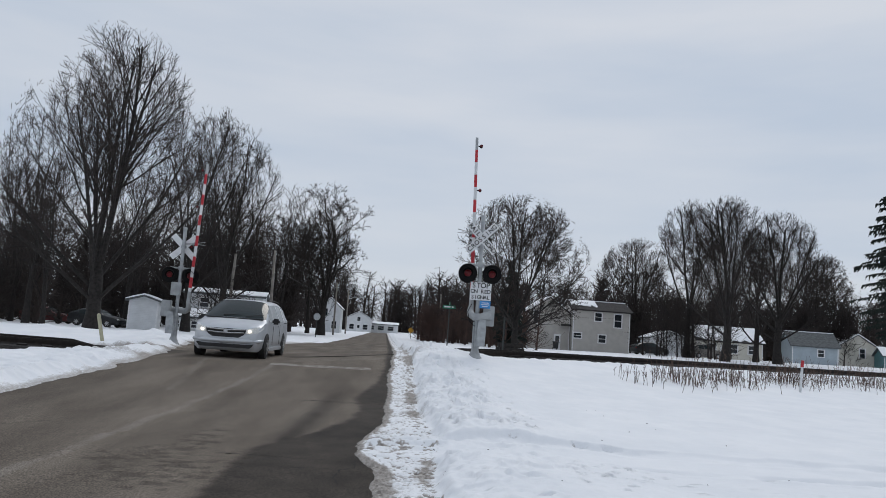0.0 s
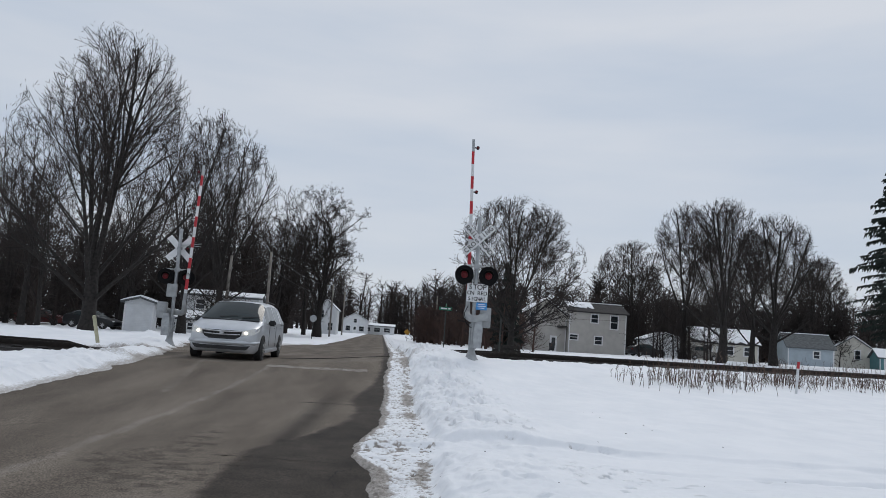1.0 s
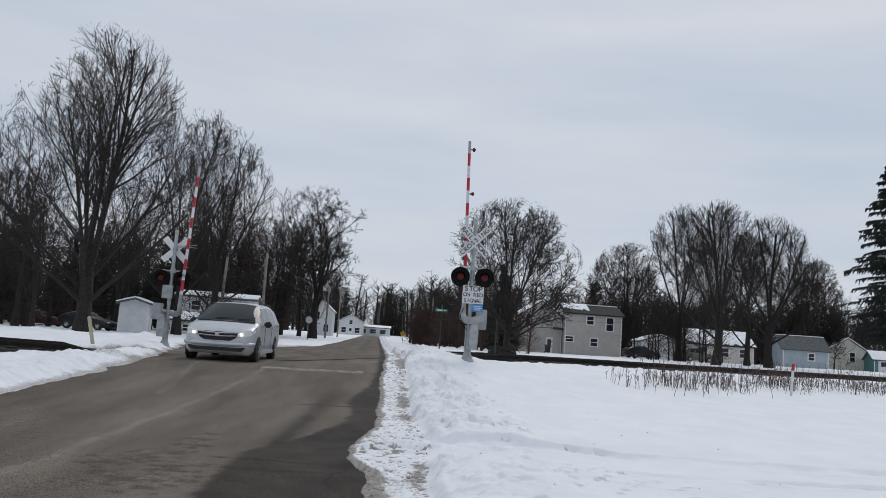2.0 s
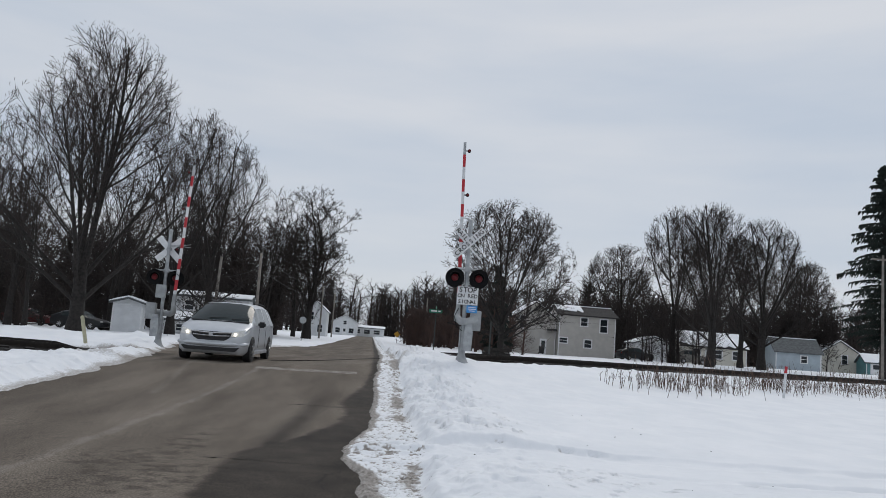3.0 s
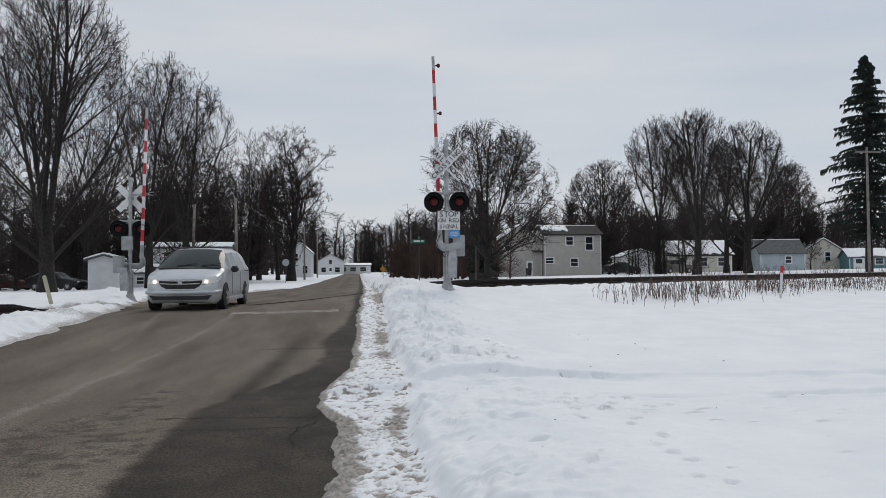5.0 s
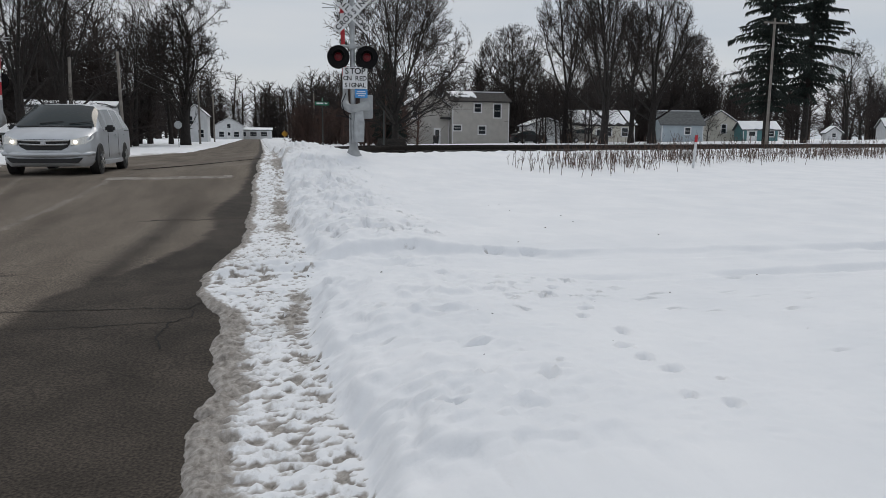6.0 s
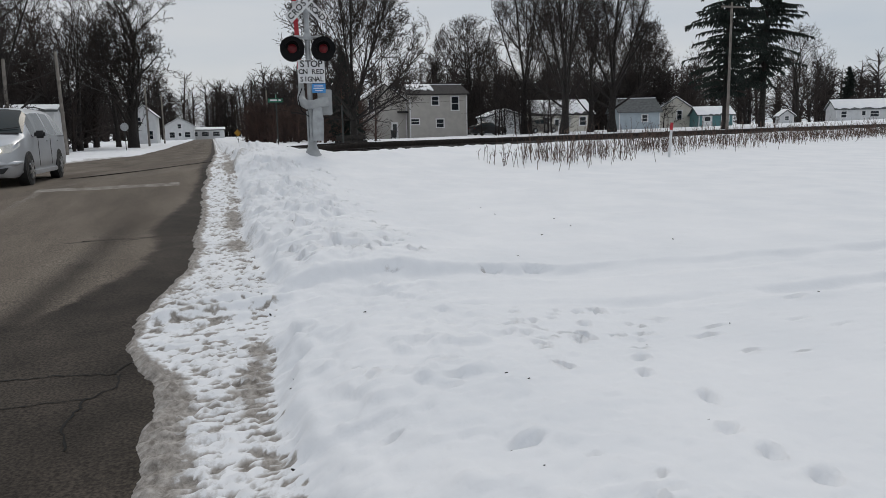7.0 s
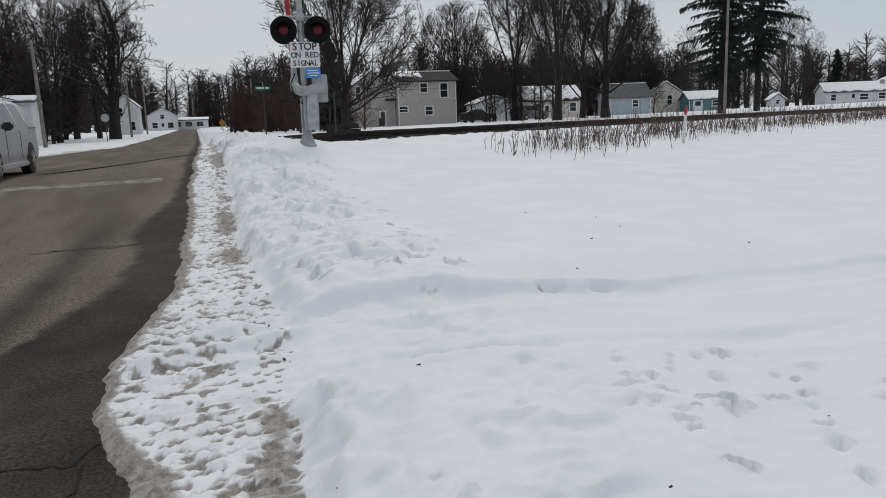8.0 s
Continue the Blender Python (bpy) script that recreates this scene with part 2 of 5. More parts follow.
# ---- mesh tools ----
class Shape:
    """Vertices and faces gathered from simple solids."""

    def __init__(self):
        self.v, self.f = [], []

    def box(self, c, s, m=None):
        k = len(self.v)
        for z in (-0.5, 0.5):
            for x, y in ((-0.5, -0.5), (0.5, -0.5), (0.5, 0.5), (-0.5, 0.5)):
                p = Vector((x * s[0], y * s[1], z * s[2]))
                self.v.append(tuple((m @ p if m else p) + Vector(c)))
        for q in ((3, 2, 1, 0), (4, 5, 6, 7), (0, 1, 5, 4), (1, 2, 6, 5), (2, 3, 7, 6), (3, 0, 4, 7)):
            self.f.append(tuple(k + i for i in q))
        return self

    def tube(self, pts, radii, n=8, cap=True):
        pts = [Vector(p) for p in pts]
        k0 = len(self.v)
        side = None
        for i, p in enumerate(pts):
            d = (pts[min(i + 1, len(pts) - 1)] - pts[max(i - 1, 0)]).normalized()
            if side is None:
                side = d.orthogonal().normalized()
            side = (side - d * side.dot(d)).normalized()
            up = d.cross(side)
            for j in range(n):
                a = 2 * math.pi * j / n
                self.v.append(tuple(p + (side * math.cos(a) + up * math.sin(a)) * radii[i]))
        for i in range(len(pts) - 1):
            for j in range(n):
                a, b = k0 + i * n + j, k0 + i * n + (j + 1) % n
                self.f.append((a, b, b + n, a + n))
        if cap:
            self.f.append(tuple(k0 + j for j in reversed(range(n))))
            self.f.append(tuple(k0 + (len(pts) - 1) * n + j for j in range(n)))
        return self

    def prism(self, outline, axis, a, b):
        """An outline of (u, w) pairs drawn out along x or y from a to b; w is height."""
        k, n = len(self.v), len(outline)
        for t in (a, b):
            for u, w in outline:
                self.v.append((t, u, w) if axis == "x" else (u, t, w))
        self.f.append(tuple(k + i for i in range(n)))
        self.f.append(tuple(k + n + i for i in reversed(range(n))))
        for i in range(n):
            j = (i + 1) % n
            self.f.append((k + i, k + n + i, k + n + j, k + j))
        return self


def mesh_of(name, shape, material, bevel=0.0, smooth=False):
    me = bpy.data.meshes.new(name)
    me.from_pydata(shape.v, [], shape.f)
    bm = bmesh.new()
    bm.from_mesh(me)
    bmesh.ops.recalc_face_normals(bm, faces=bm.faces)
    if bevel:
        edges = [e for e in bm.edges if len(e.link_faces) == 2 and e.calc_face_angle(0) > 0.6]
        bmesh.ops.bevel(bm, geom=edges, offset=bevel, segments=2, affect="EDGES", clamp_overlap=True)
    for f in bm.faces:
        f.smooth = smooth
    for e in bm.edges:
        e.smooth = len(e.link_faces) == 2 and e.calc_face_angle(0) < 0.7
    bm.to_mesh(me)
    bm.free()
    me.materials.append(material)
    return me


def part(name, shape, material, parent, label="", bevel=0.0, smooth=False):
    """One mesh object under a thing or a part."""
    ob = new(name, mesh_of(name, shape, material, bevel, smooth))
    ob.parent = parent
    if label:
        tagged(ob, label)
    return ob


def thing(name, m, label, category, group="", kind=""):
    e = new(name)
    e.empty_display_size = 0.2
    e.matrix_world = m
    return tagged(e, label, category, group, kind)


def single(name, shape, material, label, category, m=None, bevel=0.0, kind="", smooth=False, group=""):
    ob = new(name, mesh_of(name, shape, material, bevel, smooth))
    if m is not None:
        ob.matrix_world = m
    return tagged(ob, label, category, group, kind)


def words(name, text, size, material, parent, m, width, depth=0.003):
    """Raised lettering in the built-in font, letter by letter, spread over a width."""
    n = len(text)
    for k, ch in enumerate(text):
        if ch == " ":
            continue
        cu = bpy.data.curves.new("letter", "FONT")
        cu.body, cu.size, cu.align_x, cu.align_y, cu.extrude, cu.resolution_u, cu.offset = ch, size, "CENTER", "CENTER", depth, 3, size * 0.018
        tmp = new("lettering_source", cu)
        bpy.context.view_layer.update()
        me = bpy.data.meshes.new_from_object(tmp.evaluated_get(bpy.context.evaluated_depsgraph_get()))
        bpy.data.objects.remove(tmp)
        bpy.data.curves.remove(cu)
        me.materials.clear()
        me.materials.append(material)
        ob = new("letter", me)
        ob.parent = parent
        ob.matrix_local = m @ pose(width * ((k + 0.5) / n - 0.5), 0, 0)


# ---- terrain ----
LATTICE = np.random.RandomState(7).rand(256, 256)


def vnoise(x, y, k=0):
    """Smooth value noise, one unit to a cell, 0 to 1."""
    x, y = x + 17.3 * k, y + 9.1 * k
    i, j = np.floor(x).astype(int), np.floor(y).astype(int)
    u, v = x - i, y - j
    u, v = u * u * (3 - 2 * u), v * v * (3 - 2 * v)
    a, b = LATTICE[i % 256, j % 256], LATTICE[(i + 1) % 256, j % 256]
    c, d = LATTICE[i % 256, (j + 1) % 256], LATTICE[(i + 1) % 256, (j + 1) % 256]
    return (a * (1 - u) + b * u) * (1 - v) + (c * (1 - u) + d * u) * v


def fbm(x, y, octaves=4, k=0):
    total, amp, size = 0.0, 0.5, 0.0
    for o in range(octaves):
        total = total + amp * vnoise(x * 2 ** o, y * 2 ** o, k + o)
        size += amp
        amp *= 0.5
    return total / size


def step(a, b, x):
    t = np.clip((x - a) / (b - a), 0, 1)
    return t * t * (3 - 2 * t)


TRACK_SLOPE, TRACK_Y = 0.5, 24.8      # the rails run along y = 24.8 + 0.5 x
TN = 1 / math.hypot(1, TRACK_SLOPE)
TRACK_ANGLE = math.atan(TRACK_SLOPE)


def off_track(x, y):
    return (y - TRACK_Y - TRACK_SLOPE * x) * TN


def crest(x):
    return 0.47 + 0.36 * step(-3.5, 2.5, x)


def base_z(x, y):
    """The lie of the land: flat, with a low bank under the railway."""
    d = off_track(x, y)
    near = np.interp(d, [-16, -9.3, -6, -4.4, -2.4, 2.6, 8, 20, 34, 55], [0, 0.20, 0.45, 0.66, 1.0, 1.0, 0.85, 0.55, 0.25, 0.0])
    return crest(x) * near + (0.10 + 0.008 * np.clip(x, -45, 110)) * step(38, 80, y)


def right_edge(y):
    e = np.interp(y, [0, 7.5, 8.6, 9.3, 10.1, 11.2, 12.2, 18, 28, 49, 400], [-0.05, -0.03, -0.02, -0.26, -0.24, -0.05, 0.05, 0.12, 0.34, 0.5, 0.5])
    return e + 0.20 * (fbm(y * 1.3, y * 0 + 3.3, 4) - 0.5) + 0.11 * (fbm(y * 6.0, y * 0 + 8.1, 4) - 0.5)


def left_edge(y):
    e = np.interp(y, [0, 13.5, 16.3, 18.1, 21.9, 24, 29, 33, 35, 38.5, 41.5, 55, 105, 400], [-6.4, -6.1, -6.0, -5.85, -6.15, -6.6, -7.6, -8.3, -9.2, -9.0, -6.2, -5.0, -4.2, -4.0])
    return e - 0.5 * (fbm(y * 0.9, y * 0 + 1.7, 4) - 0.5)


def rut_y(x):
    return np.interp(x, [-1, 0, 0.7, 1.4, 2.5, 3.6, 5.5, 9, 14], [9.75, 9.78, 9.84, 9.86, 9.72, 9.50, 9.48, 9.6, 9.9])


def footprints():
    """Prints in the snow: x, y, length, depth, heading."""
    rnd = random.Random(3)
    out = [(1.52, 6.53, 0.20, 0.035, 0.2), (1.70, 5.94, 0.17, 0.045, 1.2), (1.41, 5.98, 0.16, 0.03, 0.9), (1.12, 5.65, 0.2, 0.06, 0.3), (2.42, 5.97, 0.24, 0.05, 1.1), (2.45, 5.48, 0.22, 0.045, 1.0), (2.28, 5.58, 0.16, 0.03, 1.2), (1.05, 6.86, 0.12, 0.03, 0.4)]
    for k in range(7):        # a walker's line towards the drive
        u = k / 6
        out.append((2.44 + 0.2 * u + rnd.uniform(-0.09, 0.09), 6.2 + 2.0 * u + rnd.uniform(-0.08, 0.08), rnd.uniform(0.13, 0.2), rnd.uniform(0.03, 0.05), rnd.uniform(0.6, 1.4)))
    for k in range(34):       # trodden corner beside the drive
        out.append((2.5 + rnd.gauss(0, 0.42), 8.05 + rnd.gauss(0, 0.30), rnd.uniform(0.06, 0.16), rnd.uniform(0.025, 0.06), rnd.uniform(0, 3.1)))
    for k in range(12):
        out.append((rnd.uniform(3.2, 5.2), 7.9 + rnd.gauss(0, 0.3), rnd.uniform(0.07, 0.16), rnd.uniform(0.02, 0.05), rnd.uniform(0, 3.1)))
    for k in range(120):      # trodden top of the bank beyond the drive
        y = 10.9 + rnd.random() ** 1.35 * 10.5
        out.append((0.95 + 1.6 * rnd.random() ** 0.9 + 0.03 * (y - 11), y, rnd.uniform(0.09, 0.24), rnd.uniform(0.04, 0.10), rnd.uniform(0, 3.1)))
    for k in range(16):       # scattered pits
        out.append((rnd.uniform(1.0, 4.0), rnd.uniform(5.7, 8.8), rnd.uniform(0.05, 0.11), rnd.uniform(0.012, 0.03), rnd.uniform(0, 3.1)))
    return out


FOOTPRINTS = footprints()


def print_depth(x, y):
    """Sunk prints with steep walls and a little thrown snow round them."""
    out = np.zeros_like(x)
    for fx, fy, size, deep, way in FOOTPRINTS:
        near = (np.abs(x - fx) < size * 2) & (np.abs(y - fy) < size * 2)
        if not near.any():
            continue
        dx, dy = x[near] - fx, y[near] - fy
        ca, sa = math.cos(way), math.sin(way)
        wob = 0.9 * (fbm(x[near] * 12, y[near] * 12, 2, 41) - 0.5)
        a, b = (dx * ca + dy * sa) / (size * 0.46), (-dx * sa + dy * ca) / (size * 0.22)
        rr = np.sqrt(a * a + b * b) + wob
        hollow = -1.25 * deep * (1 - step(0.60, 1.0, rr)) * (1 - 0.45 * np.clip(dy / size, -1, 1))
        rim = 0.22 * deep * np.exp(-((rr - 1.3) / 0.25) ** 2)
        out[near] += hollow + rim
    return out


def snow_parts(x, y):
    """Thickness of the snow over the land, and how dirty it is."""
    er, el = right_edge(y), left_edge(y)
    u, w = x - er, el - x
    fine = fbm(x * 9, y * 9, 3, 2)
    mid = fbm(x * 2.6, y * 2.6, 4, 5)
    wide = fbm(x * 0.45, y * 0.45, 3, 8)
    grain = fbm(x * 17, y * 32, 3, 11)
    # verge on the near side: trodden crust, then the ploughed bank, then the field
    foot = np.interp(y, [0, 6, 8, 9, 10, 11.5, 13, 15, 19, 24, 60], [0.66, 0.66, 0.62, 0.64, 0.80, 0.78, 0.68, 0.70, 0.78, 0.84, 0.95]) + 0.10 * (fbm(y * 1.6, y * 0 + 6.0, 3) - 0.5)
    beyond = step(10.4, 11.6, y)
    bank_h = 0.26 + 0.10 * (mid - 0.5) * (0.35 + beyond) + 0.02 * (fine - 0.5)
    lap = 0.24 * (fbm(x * 2.4, y * 2.4, 3, 19) - 0.5) + 0.08 * (fbm(x * 7, y * 7, 2, 20) - 0.5)
    rise = step(0.0, 0.20, x - foot + lap) * 0.62 + step(0.1, 0.62, x - foot + lap) * 0.38
    fall = 1 - 0.45 * step(0.9, 2.8, x - foot)
    r = y - rut_y(x)
    gap = np.exp(-(np.abs(r + 0.05) / 0.80) ** 4) * (1 - 0.7 * step(1.2, 4.0, x))
    bank = bank_h * rise * fall * (1 - 0.70 * gap)
    shoulder = step(0.0, 0.25, x - foot) * (1 - step(0.7, 2.0, x - foot))
    knobs = step(0.55, 0.68, vnoise(x * 6.5, y * 6.0, 4)) * 0.062 + step(0.60, 0.74, vnoise(x * 13, y * 12, 6)) * 0.034
    clefts = step(0.62, 0.72, vnoise(x * 5.3, y * 6.3, 15)) * 0.095
    bank = bank + shoulder * (0.40 + 0.75 * beyond) * (knobs - clefts * beyond) * (0.5 + step(0.4, 0.6, fbm(x * 0.9, y * 0.9, 2, 21)))
    soft = (0.050 * (fbm(x * 4.2, y * 4.2, 3, 17) - 0.5) + 0.040 * np.abs(fbm(x * 7.5, y * 7.5, 2, 37) - 0.5)) * step(0.0, 0.3, x - foot + lap) * (1 - 0.7 * step(0.8, 2.2, x - foot))
    lane = np.exp(-((y - 9.75) / 0.75) ** 4)
    crust = 0.032 + 0.085 * (grain - 0.45) * (1 - 0.45 * lane) + 0.026 * (fbm(x * 4, y * 4, 2, 12) - 0.5) * step(0.05, 0.25, u)
    crust = crust * step(0, 0.10, u) * (1 - 0.75 * step(-0.02, 0.16, x - foot + lap)) - 0.06 * (1 - step(-0.04, 0.05, u))
    field = (0.040 * (wide - 0.5) + 0.006 * (mid - 0.5)) * step(1.2, 2.5, x)
    # the drive: two smooth wheel ruts with a broken far lip, and rolls of pushed snow at its mouth
    wave = 0.10 * (fbm(x * 1.7, y * 0.6, 2, 24) - 0.5)
    ruts = np.zeros_like(x)
    for o, deep in ((-0.70, 0.042), (0.50, 0.050)):
        q = r - o - wave
        ruts = ruts - deep * (1 - step(0.12, 0.24, np.abs(q - 0.03))) + 0.018 * np.exp(-((q + 0.30) / 0.09) ** 2) + 0.010 * np.exp(-((q - 0.30) / 0.05) ** 2)
    broken = step(0.45, 0.62, fbm(x * 5, y * 3, 3, 26)) * step(1.6, 2.1, x) * (1 - step(2.9, 4.4, x))
    ruts = ruts - 0.07 * broken * np.exp(-((r - 0.74 - wave) / 0.035) ** 2)
    mouth = step(0.05, 0.25, u) * (1 - step(0.75, 1.3, x))
    skew = y - 9.88 - 0.26 * x
    rolls = 0.080 * np.exp(-((skew + 0.05 * (mid - 0.5)) / 0.06) ** 2) + 0.050 * np.exp(-((skew - 0.42) / 0.05) ** 2) + 0.040 * np.exp(-((skew + 0.30) / 0.06) ** 2)
    tread = 0.016 * np.cos((y - 9.05 - 0.08 * x) * 62) * np.exp(-((y - 9.10 - 0.08 * x) / 0.16) ** 4)
    ruts = ruts * step(0.0, 0.35, u) * step(0.45, 0.9, x) * (0.45 + 1.1 * step(0.30, 0.70, fbm(x * 1.1, y * 0.8, 3, 27))) + (rolls * (0.5 + mid) + tread) * mouth
    floor_ = np.where(u > 0.14, 0.012, -1.0)
    dents = print_depth(x, y) * (x > foot + 0.12)
    crust = np.where(u > 0.10, np.maximum(crust, 0.007), crust)
    right = np.maximum(crust + (bank + soft) * (u > 0) + field + ruts + dents, floor_)
    # the other side: a heap thrown up by the plough
    heap = (0.16 + 0.20 * (mid - 0.5) + 0.16 * (fine - 0.5)) * step(0.0, 0.7, w + 0.3 * (mid - 0.5)) * (1 - 0.75 * step(1.0, 3.0, w))
    pile = 0.30 * np.exp(-((y - 33 - 0.3 * (x + 10)) / 2.2) ** 2) * step(0.2, 1.5, w) * (0.5 + mid)
    left = heap + pile + 0.02 * step(0, 0.1, w) - 0.06 * (1 - step(-0.05, 0.06, w))
    mid_x = (er + el) / 2
    t = np.where(x > mid_x, right, left)
    # bare strip at the railway
    d = np.abs(off_track(x, y))
    bare = (1 - step(2.0, 2.55, d + 0.35 * (fine - 0.5))) * np.where(x > -3, step(3.3, 4.2, x), 1 - step(-7.6, -6.8, x))
    bare = np.maximum(bare, (d < 4) & (x > el) & (x < er))
    t = t * (1 - bare) - 0.12 * bare
    # dirt: melt edge, trodden foot of the bank, plough scrapings
    patch = step(0.46, 0.66, fbm(x * 1.3, y * 0.9, 3, 13))
    melt = np.interp(y, [0, 8.3, 9, 10, 12, 16], [0.22, 0.20, 0.10, 0.09, 0.12, 0.11])
    dirt = 0.60 * np.exp(-(np.clip(u - 0.02, 0, 9) / melt) ** 4) * (u > -0.2)
    soiled = np.exp(-((x - foot + 0.07) / 0.10) ** 2) * (u > 0) * (y < 40) * (1 - 0.8 * gap)
    dirt = dirt + (0.15 + 0.22 * patch * (0.3 + 1.3 * fine) + 1.2 * np.clip(0.52 - grain, 0, 1)) * soiled
    # patchy tint over the crust; road-facing bank slope browner, most beyond the drive
    dirt = dirt + (0.155 + 0.09 * patch) * step(0, 0.08, u) * (1 - step(0.45, 0.8, u)) + (0.07 + 0.12 * beyond * (0.4 + patch)) * np.exp(-((x - foot - 0.12) / 0.22) ** 2) * (y < 45)
    dirt = dirt + 0.45 * np.exp(-((w - 0.05) / 0.18) ** 2) + 0.16 * step(0, 0.2, w) * (1 - step(0.8, 1.8, w))
    dirt = dirt + 0.50 * np.exp(-(((x - 0.62) / 0.09) ** 2 + ((y - 8.92) / 0.17) ** 2)) * (0.4 + 1.2 * fine)
    dirt = dirt + 0.50 * np.exp(-((r - 0.74 - wave) / 0.05) ** 2) * broken * (x < 2.8)
    # crust dips: slush dirt, plus the dark of their depth put into colour
    pit_dark = np.clip(0.505 - grain, 0, 1) * step(0.05, 0.2, u) * (x < foot + 0.04)
    dirt = dirt + 2.7 * pit_dark
    dirt = dirt + 0.5 * bare + 0.30 * np.exp(-((d - 2.2) / 0.5) ** 2)
    return t, dirt


def sheet(name, xs, ys, zfun, material, weights=None):
    gx, gy = np.meshgrid(xs, ys)
    gz, extra = zfun(gx, gy)
    n, m = len(xs), len(ys)
    co = np.stack([gx, gy, gz], -1).reshape(-1, 3)
    idx = np.arange(n * m).reshape(m, n)
    q = np.stack([idx[:-1, :-1], idx[:-1, 1:], idx[1:, 1:], idx[1:, :-1]], -1).reshape(-1, 4)
    me = bpy.data.meshes.new(name)
    me.vertices.add(len(co))
    me.vertices.foreach_set("co", co.ravel().astype(np.float32))
    me.loops.add(q.size)
    me.loops.foreach_set("vertex_index", q.ravel().astype(np.int32))
    me.polygons.add(len(q))
    me.polygons.foreach_set("loop_start", np.arange(0, q.size, 4, dtype=np.int32))
    me.update(calc_edges=True)
    for key, value in extra.items():
        a = me.attributes.new(key, "FLOAT", "POINT")
        a.data.foreach_set("value", np.clip(value, 0, 2).ravel().astype(np.float32))
    me.materials.append(material)
    me.shade_smooth()
    return new(name, me)


def steps(*runs):
    """Grid lines from runs of (start, end, spacing)."""
    out = []
    for a, b, s in runs:
        out += list(np.arange(a, b - 1e-6, s))
    return np.array(out + [runs[-1][1]])


def ground_height(x, y):
    x, y = np.array([float(x)]), np.array([float(y)])
    t, _ = snow_parts(x, y)
    return float(base_z(x, y)[0] + max(t[0], 0.0))


def ground_surface(x, y):
    t, dirt = snow_parts(x, y)
    return base_z(x, y) + t, {"dirt": dirt}


GX = steps((-2000, -400, 400), (-400, -80, 40), (-80, -30, 5), (-30, -12, 0.6), (-12, -9, 0.2), (-9, -5.2, 0.09), (-5.2, -0.8, 1.1), (-0.8, -0.4, 0.05), (-0.4, 1.0, 0.02), (1.0, 3.2, 0.027), (3.2, 6, 0.07), (6, 14, 0.2), (14, 40, 0.7), (40, 100, 6), (100, 400, 50), (400, 2000, 400))
GY = steps((-300, -20, 40), (-20, 2, 2), (2, 5, 0.2), (5, 11, 0.022), (11, 16, 0.034), (16, 20, 0.05), (20, 24, 0.1), (24, 45, 0.2), (45, 80, 1.0), (80, 160, 6), (160, 500, 40), (500, 2500, 400))
tagged(sheet("ground", GX, GY, ground_surface, SNOW), "snow-covered ground with ploughed banks and tyre ruts", "ground", kind="structure")


